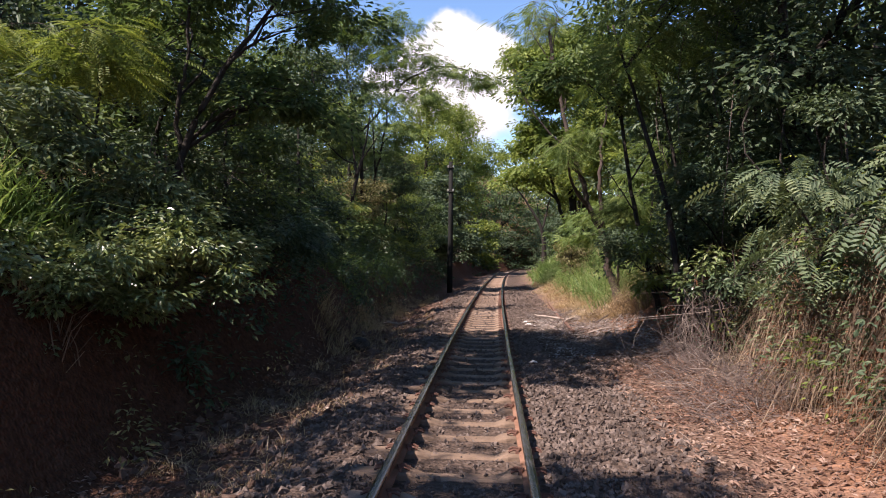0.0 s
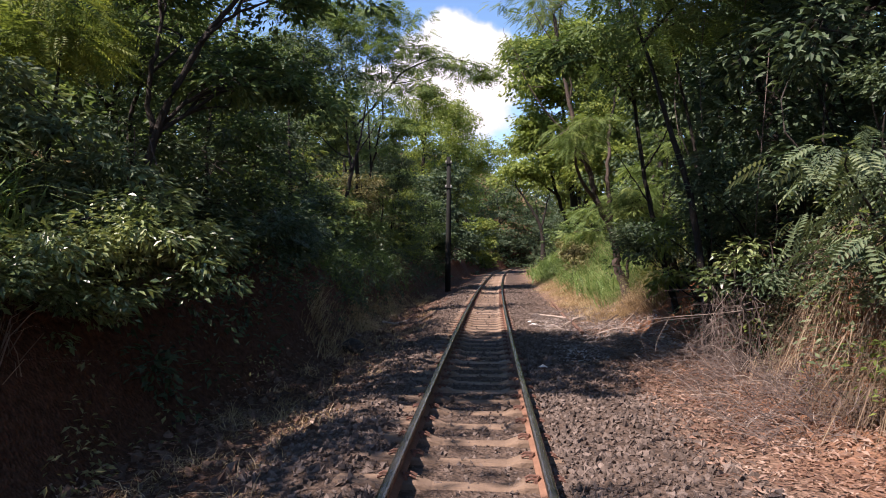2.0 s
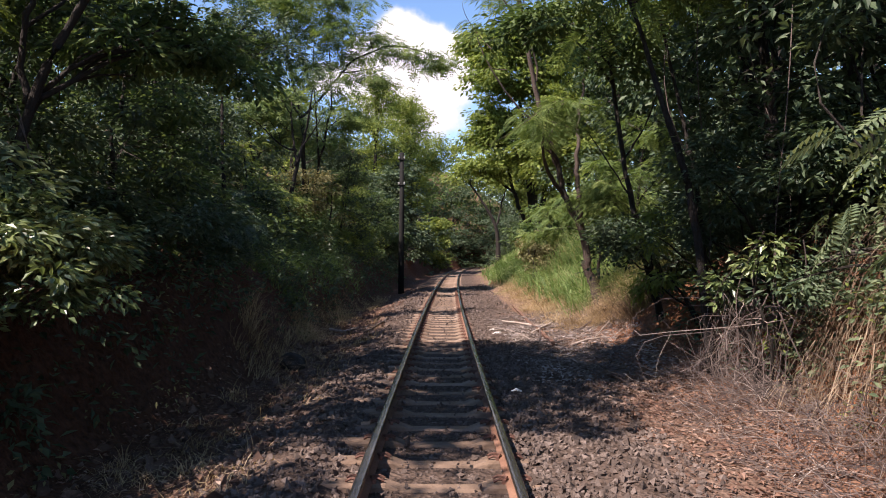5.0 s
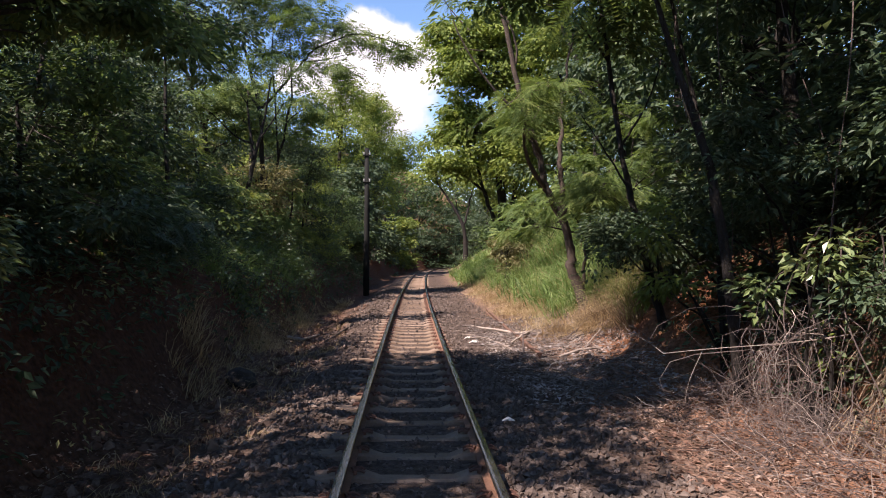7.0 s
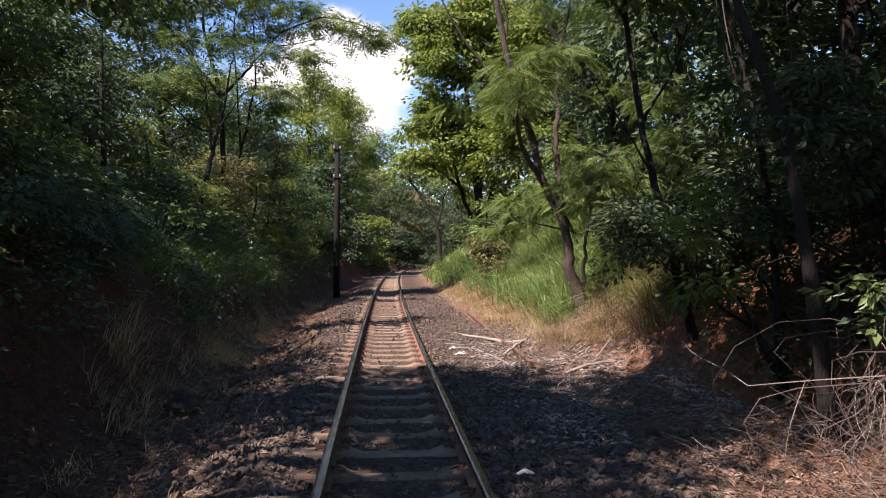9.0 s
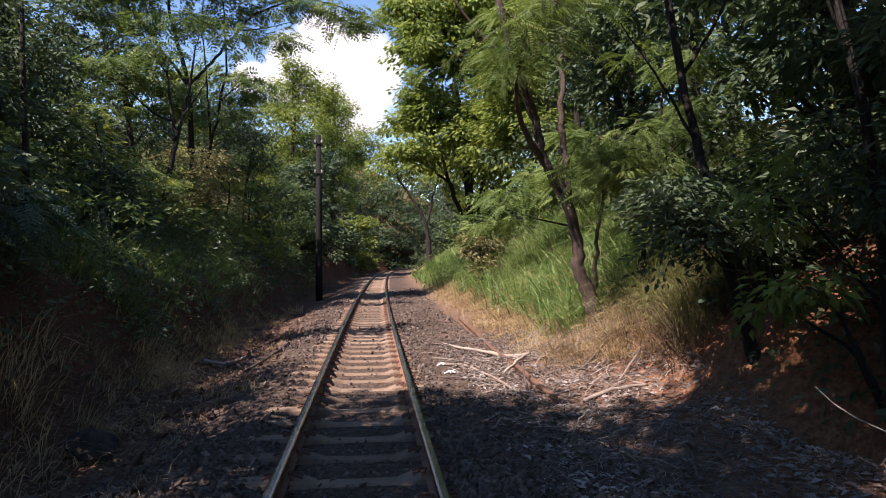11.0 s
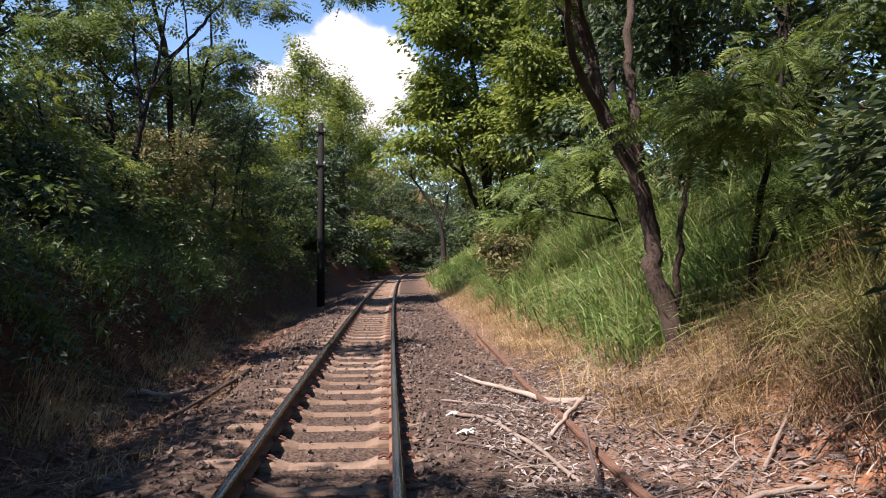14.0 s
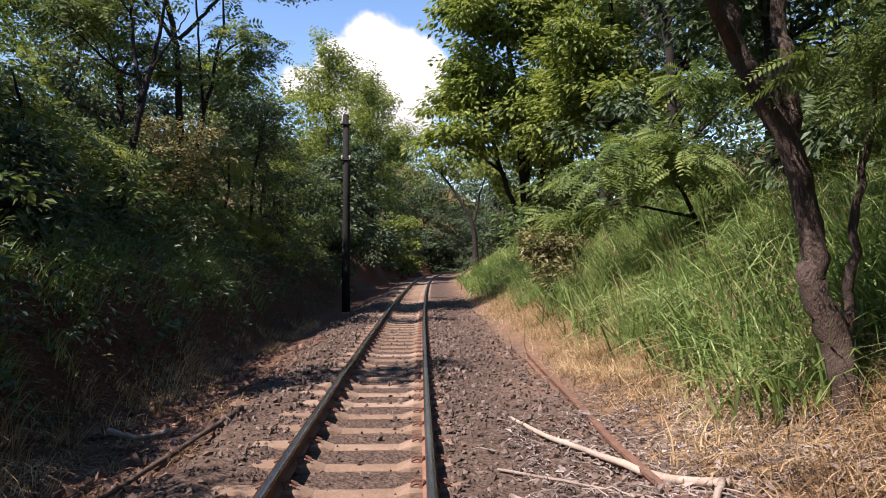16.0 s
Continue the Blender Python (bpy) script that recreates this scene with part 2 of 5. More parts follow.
# ---- mesh tools ----
class Mesh:
    """Collects vertices, triangles and quads as arrays."""

    def __init__(self):
        self.v, self.t, self.q, self.n = [], [], [], 0

    def add(self, v, tris=None, quads=None):
        v = np.asarray(v, float).reshape(-1, 3)
        if tris is not None:
            self.t.append(np.asarray(tris, int).reshape(-1, 3) + self.n)
        if quads is not None:
            self.q.append(np.asarray(quads, int).reshape(-1, 4) + self.n)
        self.v.append(v)
        self.n += len(v)
        return self

    def data(self, name, mat, smooth=False):
        me = bpy.data.meshes.new(name)
        v = np.concatenate(self.v)
        t = np.concatenate(self.t) if self.t else np.zeros((0, 3), int)
        q = np.concatenate(self.q) if self.q else np.zeros((0, 4), int)
        me.vertices.add(len(v))
        me.vertices.foreach_set("co", v.astype(np.float32).ravel())
        me.loops.add(t.size + q.size)
        me.loops.foreach_set("vertex_index", np.concatenate((t.ravel(), q.ravel())).astype(np.int32))
        me.polygons.add(len(t) + len(q))
        me.polygons.foreach_set("loop_start", np.concatenate((np.arange(len(t)) * 3, t.size + np.arange(len(q)) * 4)).astype(np.int32))
        me.materials.append(mat)
        me.update(calc_edges=True)
        me.polygons.foreach_set("use_smooth", np.full(len(t) + len(q), smooth))
        return me


def part(name, mesh, mat, parent=None, label="", smooth=False, at=None):
    ob = new(name, mesh.data(name, mat, smooth))
    if parent is not None:
        ob.parent = parent
    if at is not None:
        ob.matrix_basis = at
    if label:
        ob["label"] = label
    return ob


def thing(name, label, category, base, group="", kind=""):
    ob = new(name)
    ob.empty_display_size = 0.2
    ob.location = base
    return tagged(ob, label, category, group, kind)


def unit(a):
    return a / np.maximum(np.linalg.norm(a, axis=-1, keepdims=True), 1e-9)


def tube(mesh, pts, radii, sides=6, rng=None, rough=0.0):
    """A tapered round limb along a line of points, closed at both ends."""
    pts, radii = np.asarray(pts, float), np.asarray(radii, float)
    k = len(pts)
    d = unit(np.gradient(pts, axis=0))
    ref = np.where(np.abs(d[:, 2:3]) > 0.9, [[1.0, 0, 0]], [[0, 0, 1.0]])
    a = unit(np.cross(d, ref))
    b = np.cross(d, a)
    ang = np.linspace(0, 2 * np.pi, sides, endpoint=False)
    rr = radii[:, None] * (1 + (rng.normal(0, rough, (k, sides)) if rng is not None and rough else 0))
    v = pts[:, None] + rr[..., None] * (np.cos(ang)[None, :, None] * a[:, None] + np.sin(ang)[None, :, None] * b[:, None])
    i = np.arange((k - 1) * sides)
    j = (i // sides) * sides + (i + 1) % sides
    quads = np.stack((i, j, j + sides, i + sides), 1)
    v = np.concatenate((v.reshape(-1, 3), pts[:1], pts[-1:]))
    c = np.arange(sides)
    caps = np.concatenate((np.stack((np.roll(c, -1), c, np.full(sides, k * sides)), 1), np.stack((c + (k - 1) * sides, np.roll(c, -1) + (k - 1) * sides, np.full(sides, k * sides + 1)), 1)))
    return mesh.add(v, caps, quads)


def bend(rng, a, b, n=6, sway=0.08, bow=0.0):
    """A crooked line from a to b."""
    a, b = np.asarray(a, float), np.asarray(b, float)
    s = np.linspace(0, 1, n)[:, None]
    length = np.linalg.norm(b - a)
    p = a + (b - a) * s
    p = p + np.sin(np.pi * s) * rng.normal(0, sway, 3) * length + np.sin(2 * np.pi * s) * rng.normal(0, sway * 0.5, 3) * length
    p[:, 2] += (np.sin(np.pi * s) * bow * length)[:, 0]
    return p


def leaves(mesh, p, d, nrm, length, width, fold=0.15, wide=0.45):
    """Single leaves: pointed at both ends, folded along the midrib."""
    side = unit(np.cross(d, nrm))
    nrm = np.cross(side, d)
    L, W = np.broadcast_to(length, (len(p),))[:, None], np.broadcast_to(width, (len(p),))[:, None]
    mid = p + d * L * wide + nrm * W * fold
    v = np.stack((p, mid + side * W * 0.5, p + d * L - nrm * L * 0.08, mid - side * W * 0.5), 1)
    i = np.arange(len(p))[:, None] * 4
    return mesh.add(v, np.concatenate((i + [0, 1, 2], i + [0, 2, 3])))


def fronds(mesh, p, d, nrm, length, pairs=6, slim=0.3, droop=0.25, reach=0.46):
    """Feathered leaves: a midrib with pairs of slim leaflets."""
    n = len(p)
    side = unit(np.cross(d, nrm))
    nrm = np.cross(side, d)
    L = np.broadcast_to(length, (n,))[:, None]
    for j in range(pairs):
        s = (j + 0.6) / pairs
        at = p + d * L * s - np.array([0, 0, 1.0]) * L * droop * s * s
        size = L[:, 0] * reach * (0.35 + 0.65 * math.sin(math.pi * (0.15 + 0.75 * s)))
        for sg in (-1, 1):
            dd = unit(sg * side * 0.9 + d * 0.45 - nrm * 0.15)
            leaves(mesh, at, dd, nrm, size, size * slim, 0.05, 0.5)
    tip = p + d * L - np.array([0, 0, 1.0]) * L * droop
    w = side * 0.008 * L
    i = np.arange(n)[:, None] * 3
    mesh.add(np.stack((p - w, p + w, tip), 1), i + [0, 1, 2])


def blades(mesh, p, lean, height, width, curl, rng):
    """Grass blades: tapered strips that bend over in the direction lean."""
    n = len(p)
    lean = unit(lean * np.array([1, 1, 0]) + 1e-6)
    h, w, c = (np.broadcast_to(a, (n,))[:, None] for a in (height, width, curl))
    turn = rng.uniform(0, np.pi, n)
    side = np.stack((np.cos(turn), np.sin(turn), np.zeros(n)), 1)
    rows = []
    for s in (0.0, 0.4, 0.75, 1.0):
        q = p + np.array([0, 0, 1.0]) * h * (s - 0.55 * np.minimum(c, 1.6) * s ** 2.2) + lean * h * c * 0.75 * s ** 1.7
        ww = w * (1 - s) ** 0.6 * 0.5
        rows += [q - side * ww, q + side * ww] if s < 1 else [q]
    v = np.stack(rows, 1)
    i = np.arange(n)[:, None] * 7
    return mesh.add(v, i + [4, 5, 6], np.concatenate((i + [0, 1, 3, 2], i + [2, 3, 5, 4])))


def wave(x, y, seed, scale):
    """Smooth uneven ground: a few crossed waves, about -1 to 1."""
    g = np.random.default_rng(seed)
    z = 0
    for _ in range(6):
        a, k, ph = g.uniform(0, 2 * np.pi), g.uniform(0.5, 1.6) / scale, g.uniform(0, 6.28)
        z = z + np.sin(k * 6.28 * (x * np.cos(a) + y * np.sin(a)) + ph)
    return z / 3.5


# ---- ground ----
def centre(y):
    """The middle of the track, which bends slowly to the east."""
    y = np.asarray(y, float)
    yy = np.minimum(y, 62.0)
    far = np.clip(y - 62.0, 0, 70)
    far2 = np.clip(y - 98.0, 0, 40)
    return -0.19 + 0.053 * yy + 0.00033 * yy * yy + far * 0.094 + 0.001 * far * far + 0.012 * far2 * far2


def smooth01(a, lo, hi):
    s = np.clip((a - lo) / (hi - lo), 0, 1)
    return s * s * (3 - 2 * s)


def height(x, y):
    """The cutting: track bed, shallow ditch and bank to the west, foot and grassy bank to the east."""
    x, y = np.asarray(x, float), np.asarray(y, float)
    u = x - centre(y)
    west, east = np.maximum(-u, 0), np.maximum(u, 0)
    z = -0.055 - 0.35 * smooth01(west, 1.25, 2.7) + (0.056 + 0.022 * wave(x, y, 12, 0.9)) * smooth01(west, 0.66, 0.9) * (1 - smooth01(west, 1.15, 1.5)) + 0.068 * smooth01(east, 0.6, 0.74)
    wf = 3.1 + 0.25 * wave(x * 0, y, 3, 7.0)
    z = z + 1.5 * smooth01(west, wf, wf + 1.3) + np.clip(west - wf - 0.9, 0, 4) * 0.62 + np.clip(west - wf - 4.9, 0, 30) * 0.12
    near = 1 - smooth01(y, 11.0, 16.0)
    ef = 2.9 + 0.35 * near + 0.25 * wave(x * 0, y, 5, 6.0)
    z = z + 0.02 * smooth01(east, 1.2, 2.2) + 0.18 * smooth01(east, ef - 0.9, ef)
    steep = 1.55 * smooth01(east, ef + 0.1, ef + 0.95) + np.clip(east - ef - 0.8, 0, 5) * 0.45
    hollow = 0.9 * smooth01(y, 9.3, 10.4) * (1 - smooth01(y, 13.0, 14.2)) * smooth01(east, ef, ef + 0.6) * (1 - smooth01(east, ef + 1.1, ef + 1.9))
    slope = np.clip(east - ef, 0, 4.2) * 0.64 + np.clip(east - ef - 4.2, 0, 30) * 0.1
    z = z + near * (steep - hollow) + (1 - near) * slope
    bed = 1 - smooth01(np.abs(u), 0.9, 1.6)
    z = z + (1 - bed) * (0.035 * wave(x, y, 7, 1.1) + 0.06 * wave(x, y, 8, 3.3)) + 0.3 * smooth01(np.abs(u), 7, 14) * wave(x, y, 9, 9.0)
    z = z + 7.0 * smooth01(np.abs(u), 11, 34) + 7.0 * smooth01(y, 110, 128)
    fade = 1 - smooth01(np.hypot(x, y), 150, 260)
    return z * fade


def ground():
    us = np.concatenate((-np.geomspace(400, 7, 22), np.arange(-6.8, 6.9, 0.17), np.geomspace(7, 400, 22)))
    ys = np.concatenate((-np.geomspace(300, 6, 16), np.arange(-5.5, 42, 0.22), np.geomspace(42.5, 500, 60)))
    U, Y = np.meshgrid(us, ys)
    X = U + centre(Y)
    Z = height(X, Y)
    m = Mesh()
    nx, ny = len(us), len(ys)
    i = (np.arange(ny - 1)[:, None] * nx + np.arange(nx - 1)[None]).ravel()
    m.add(np.stack((X, Y, Z), -1), None, np.stack((i, i + 1, i + nx + 1, i + nx), 1))
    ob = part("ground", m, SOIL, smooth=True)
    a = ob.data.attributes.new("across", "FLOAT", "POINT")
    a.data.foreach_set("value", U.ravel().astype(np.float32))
    th = ob.data.attributes.new("thatch", "FLOAT", "POINT")
    th.data.foreach_set("value", (smooth01(Y, 15.5, 18.5) * smooth01(U, 2.0, 3.0) + smooth01(-U, 4.5, 6.5)).ravel().astype(np.float32))
    return tagged(ob, "reddish earth cutting with a grey stony track bed", "ground", kind="structure")


ground()


# ---- track ----
def rail_line(name, side, label):
    ys = np.concatenate((np.arange(-8, 60, 0.5), np.arange(60, 114, 1.0)))
    c = centre(ys)
    tan = unit(np.stack((np.gradient(c, ys), np.ones_like(ys)), 1))
    nor = np.stack((tan[:, 1], -tan[:, 0]), 1)
    base = np.stack((c, ys), 1) + nor * side * 0.534

    def sweep(profile):
        pr = np.array(profile)
        k, n = len(pr), len(ys)
        v = np.concatenate((base[:, None] + nor[:, None] * pr[None, :, :1], np.broadcast_to(pr[None, :, 1:], (n, k, 1))), 2)
        i = np.arange((n - 1) * k)
        j = (i // k) * k + (i + 1) % k
        return Mesh().add(v, None, np.stack((i, i + k, j + k, j), 1))

    ob = thing(name, label, "rail", (0, 0, 0), "rails of the line")
    body = ((-0.055, 0.002), (0.055, 0.002), (0.055, 0.012), (0.012, 0.026), (0.0075, 0.04), (0.0075, 0.092), (0.028, 0.103), (0.0325, 0.108),
            (-0.0325, 0.108), (-0.028, 0.103), (-0.0075, 0.092), (-0.0075, 0.04), (-0.012, 0.026), (-0.055, 0.012))
    head = ((0.0325, 0.1085), (0.0335, 0.128), (0.028, 0.137), (0.014, 0.140), (-0.014, 0.140), (-0.028, 0.137), (-0.0335, 0.128), (-0.0325, 0.1085))
    part("web_and_foot", sweep(body), RUST, ob, "orange rusted web and foot")
    part("rail_head", sweep(head), RAILTOP, ob, "grey worn steel head")
    return ob


rail_line("rail", -1, "rust-stained steel rail with a worn grey head on concrete sleepers")
rail_line("rail", 1, "orange-rusted steel rail with a worn grey head on concrete sleepers")


def sleeper_mesh():
    m = Mesh()
    st = ((-1.0, -0.012, 0.075), (-0.97, 0.0, 0.085), (-0.70, 0.0, 0.09), (-0.39, 0.0, 0.09), (-0.28, -0.036, 0.075), (0.0, -0.038, 0.072),
          (0.28, -0.036, 0.075), (0.39, 0.0, 0.09), (0.70, 0.0, 0.09), (0.97, 0.0, 0.085), (1.0, -0.012, 0.075))
    rows = []
    for x, z, w in st:
        rows.append([(x, -w - 0.03, -0.2), (x, -w - 0.004, z - 0.018), (x, -w + 0.012, z), (x, w - 0.012, z), (x, w + 0.004, z - 0.018), (x, w + 0.03, -0.2)])
    k, n = 6, len(st)
    i = np.arange((n - 1) * k)
    j = (i // k) * k + (i + 1) % k
    m.add(np.array(rows), [[0, 1, 2], [0, 2, 3], [0, 3, 4], [0, 4, 5]] + [[(n - 1) * k + a for a in t] for t in ([0, 2, 1], [0, 3, 2], [0, 4, 3], [0, 5, 4])], np.stack((i, j, j + k, i + k), 1))
    return m.data("sleeper", CONCRETE)


def clip_mesh():
    """A bent spring clip with its shoulder."""
    m = Mesh()
    tube(m, [(-0.055, -0.035, 0.012), (-0.02, -0.04, 0.03), (0.03, -0.035, 0.028), (0.045, -0.005, 0.034), (0.03, 0.03, 0.028), (-0.02, 0.04, 0.03), (-0.055, 0.035, 0.012)], [0.011] * 7, 5)
    tube(m, [(0.02, -0.045, 0.0), (0.02, -0.045, 0.03)], [0.02, 0.016], 5)
    tube(m, [(0.02, 0.045, 0.0), (0.02, 0.045, 0.03)], [0.02, 0.016], 5)
    return m.data("rail_clip", CLIP)


def sleepers():
    me, clip = sleeper_mesh(), clip_mesh()
    rng = np.random.default_rng(11)
    y = -3.72
    while y < 104:
        c = float(centre(y))
        yaw = -math.degrees(math.atan2(float(centre(y + 0.5)) - c, 0.5))
        ob = new("sleeper", me)
        ob.matrix_basis = pose(c, y, 0.0, 0, 0, yaw + rng.normal(0, 0.5))
        tagged(ob, "dust-brown concrete sleeper with raised rail seats, bedded in ballast", "sleeper", "sleepers under the rails")
        if y < 36:
            for side in (-1, 1):
                for inner in (-1, 1):
                    cl = new("rail_clip", clip)
                    cl.parent = ob
                    cl.matrix_basis = pose(side * 0.534 + inner * 0.085, 0, 0.0, 0, 0, 0 if inner < 0 else 180)
        y += 0.6 + rng.normal(0, 0.012)


sleepers()


def lumps(name, label, category, mat, u, y, r, lift, rng):
    """Small broken lumps, each turned its own way."""
    cube = np.array([(1, 0, 0), (-1, 0, 0), (0, 1, 0), (0, -1, 0), (0, 0, 1), (0, 0, -1)], float)
    faces = np.array([(0, 2, 4), (2, 1, 4), (1, 3, 4), (3, 0, 4), (2, 0, 5), (1, 2, 5), (3, 1, 5), (0, 3, 5)])
    n = len(u)
    x = centre(y) + u
    p = np.stack((x, y, lift(x, y)), 1)
    v = (cube[None] * rng.uniform(0.6, 1.25, (n, 6, 1)) + rng.normal(0, 0.22, (n, 6, 3))) * r[:, None, None] * rng.uniform(0.6, 1.25, (n, 1, 3))
    q = unit(rng.normal(size=(n, 4)))
    w, a, b, c = q.T
    R = np.stack((np.stack((1 - 2 * (b * b + c * c), 2 * (a * b - c * w), 2 * (a * c + b * w)), 1), np.stack((2 * (a * b + c * w), 1 - 2 * (a * a + c * c), 2 * (b * c - a * w)), 1),
                  np.stack((2 * (a * c - b * w), 2 * (b * c + a * w), 1 - 2 * (a * a + b * b)), 1)), 1)
    v = np.einsum("nij,nkj->nki", R, v) + p[:, None]
    m = Mesh().add(v, (np.arange(n)[:, None, None] * 6 + faces[None]).reshape(-1, 3))
    tagged(part(name, m, mat), label, category, kind="stuff")


def stones():
    """Broken stone between and beside the sleepers."""
    rng = np.random.default_rng(21)
    n, near = 31000, 17000
    close = np.arange(n) < near
    y = np.where(close, 1.5 + 12.5 * rng.random(n) ** 1.15, 12.0 + 30 * rng.random(n) ** 1.3)
    u = np.where(rng.random(n) < 0.3, rng.uniform(-0.95, 0.95, n), np.where(rng.random(n) < 0.6, 0.6 + 1.45 * rng.random(n) ** 1.2, -0.6 - 1.5 * rng.random(n)))
    r = np.where(close, 0.018 + 0.022 * rng.random(n) ** 1.4, 0.016 + 0.022 * rng.random(n) ** 2.0)
    r *= (1 + 0.25 * (y > 20)) * np.where(np.abs(u) < 0.55, 0.8, 1.0)
    low = -0.074 + r * 0.4 + 0.014 * rng.random(n) + 0.04 * (rng.random(n) < 0.07)
    lumps("ballast", "brownish grey crushed stone between and beside the sleepers", "ballast", STONE, u, y, r, lambda a, b: np.where(np.abs(u) < 0.62, low, height(a, b) + r * 0.3), rng)
    # coarse clods and broken stone in the ditch
    k = 3200
    u, y = -1.5 - 1.9 * rng.random(k), 3.5 + 26 * rng.random(k) ** 1.2
    r = 0.02 + 0.07 * rng.random(k) ** 3
    lumps("ditch_clods", "dark clods of earth and stone in the ditch", "clods", CLOD, u, y, r, lambda a, b: height(a, b) + r * 0.2, rng)


stones()


# ---- plants ----
def boughs(rng, crown, puff=0.1):
    """A crown as flat leafy boughs with gaps between them: the middle of each bough, and its leaf clumps."""
    cx, cy, cz, rx, ry, rz, n = crown
    k = max(3, round(n / 7))
    d = unit(rng.normal(size=(k, 3)) + np.array([0, 0, 0.25]))
    mids = np.array([cx, cy, cz]) + d * (0.35 + 0.65 * rng.random(k) ** 0.6)[:, None] * np.array([rx, ry, rz])
    wide = 0.36 * (rx + ry) / 2 * rng.uniform(0.7, 1.25, k) + 0.12
    out = []
    for mid, w in zip(mids, wide):
        flat = rng.normal(0, 0.6, (7, 2)) * w
        drop = -0.32 * (flat ** 2).sum(1) / w + rng.normal(0, puff, 7) * w
        out.append((mid, mid + np.concatenate((flat, drop[:, None]), 1)))
    return out


def foliage(m, rng, centres, spread, per, kind, size, flat=0.6, droop=0.2, away=None):
    """Leaves in clumps round the given centres, turned outwards along away."""
    k = len(centres)
    c = np.repeat(centres, per, axis=0)
    ball = rng.normal(0, 1, (k * per, 3))
    ball *= np.minimum(1.0, 1.4 / np.linalg.norm(ball, axis=1))[:, None]
    off = ball * np.array([1, 1, flat]) * np.repeat(spread * rng.uniform(0.6, 1.3, k), per)[:, None]
    out = np.zeros_like(off) if away is None else np.repeat(away, per, axis=0)
    p = c + off
    d = unit(off * np.array([1, 1, 0.5]) / spread + 0.7 * out + rng.normal(0, 0.55, off.shape) * np.array([1, 1, 0.6]) + np.array([0, 0, -droop]))
    nrm = unit(np.array([0, 0, 0.8]) + 0.4 * off / spread + 0.25 * out + rng.normal(0, 0.38, off.shape))
    s = size * rng.uniform(0.6, 1.25, len(p))
    if kind == "fine":
        fronds(m, p, d, nrm, s, 11, 0.27, 0.35, 0.27)
    elif kind == "fern":
        fronds(m, p, d, nrm, s, 8, 0.34, 0.3, 0.34)
    elif kind == "feather":
        fronds(m, p, d, nrm, s, 4, 0.42)
    elif kind == "tuft":
        leaves(m, p, d, nrm, s, s * 0.5, 0.12)
    else:
        leaves(m, p, d, nrm, s, s * 0.45, 0.2)


def limb_line(rng, pts, wobble):
    """A smooth crooked line through the given points."""
    pts = np.array(pts, float)
    t = np.linspace(0, 1, len(pts))
    tt = np.linspace(0, 1, 5 * len(pts))
    line = np.stack([np.interp(tt, t, pts[:, a]) for a in range(3)], 1)
    for _ in range(3):
        line[1:-1] = (line[:-2] + 2 * line[1:-1] + line[2:]) / 4
    line[1:-1] += rng.normal(0, wobble, line[1:-1].shape)
    return line, tt


def tree(name, label, trunk, r0, crowns, kind, size, per, spread, mat, seed, category="tree", flat=0.5, droop=0.2, group="", far=False, stems=(), taper=0.72, bark=None):
    """A trunk through the given points, further stems, a limb to every crown mass, twigs to its boughs, and the leaves."""
    rng = np.random.default_rng(seed)
    bark = bark or BARK
    trunk = np.array(trunk, float)
    base = trunk[0].copy()
    base[2] = float(height(base[0], base[1]))
    trunk[0, 2] = base[2] - 0.15
    ob = thing(name, label, category, tuple(base), group)
    soft, tt = limb_line(rng, trunk, r0 * 0.09)
    rad = r0 * (1 - taper * tt) * (1 + 0.5 * np.exp(-tt * 14))
    part("trunk", tube(Mesh(), soft - base, rad, 10, rng, 0.07), bark, ob, smooth=True)
    joints, thick = [soft[len(soft) // 3:]], [rad[len(soft) // 3:]]
    for pts, r in stems:
        line, ts = limb_line(rng, pts, r * 0.3)
        lr = r * (1 - 0.7 * ts)
        part("limb", tube(Mesh(), line - base, lr, 8, rng, 0.07), bark, ob, smooth=True)
        joints.append(line[2:])
        thick.append(lr[2:])
    joints, thick = np.concatenate(joints), np.concatenate(thick)
    fol = Mesh()
    for crown in crowns:
        tw = Mesh()
        mid = np.array(crown[:3], float)
        gap = joints - mid
        i = int(np.argmin(np.hypot(gap[:, 0], gap[:, 1]) + 1.3 * np.abs(gap[:, 2] + 0.5 * np.hypot(gap[:, 0], gap[:, 1]) + 0.3)))
        limb = bend(rng, joints[i], mid, 8, 0.07, 0.06)
        lr = np.linspace(max(thick[i] * 0.7, 0.018), max(r0 * 0.14, 0.008), 8)
        part("limb", tube(Mesh(), limb - base, lr, 7, rng, 0.06), bark, ob, smooth=True)
        for centre_, cs in boughs(rng, crown, 0.34 if kind == "tuft" else 0.12):
            j = int(rng.integers(2, 8))
            k = 4 if far else 6
            tube(tw, bend(rng, limb[j], centre_, k, 0.09, 0.05) - base, np.linspace(max(lr[j] * 0.55, 0.009), 0.006, k), 3 if far else 5)
            if not far:
                for c in cs:
                    tube(tw, bend(rng, centre_, c, 3, 0.1, 0.03) - base, (0.006, 0.004, 0.003), 3)
            foliage(fol, rng, cs - base, spread, per, kind, size, flat, droop, unit(cs - centre_))
        part("branchwork", tw, bark, ob)
    part("crown", fol, mat, ob)
    return ob


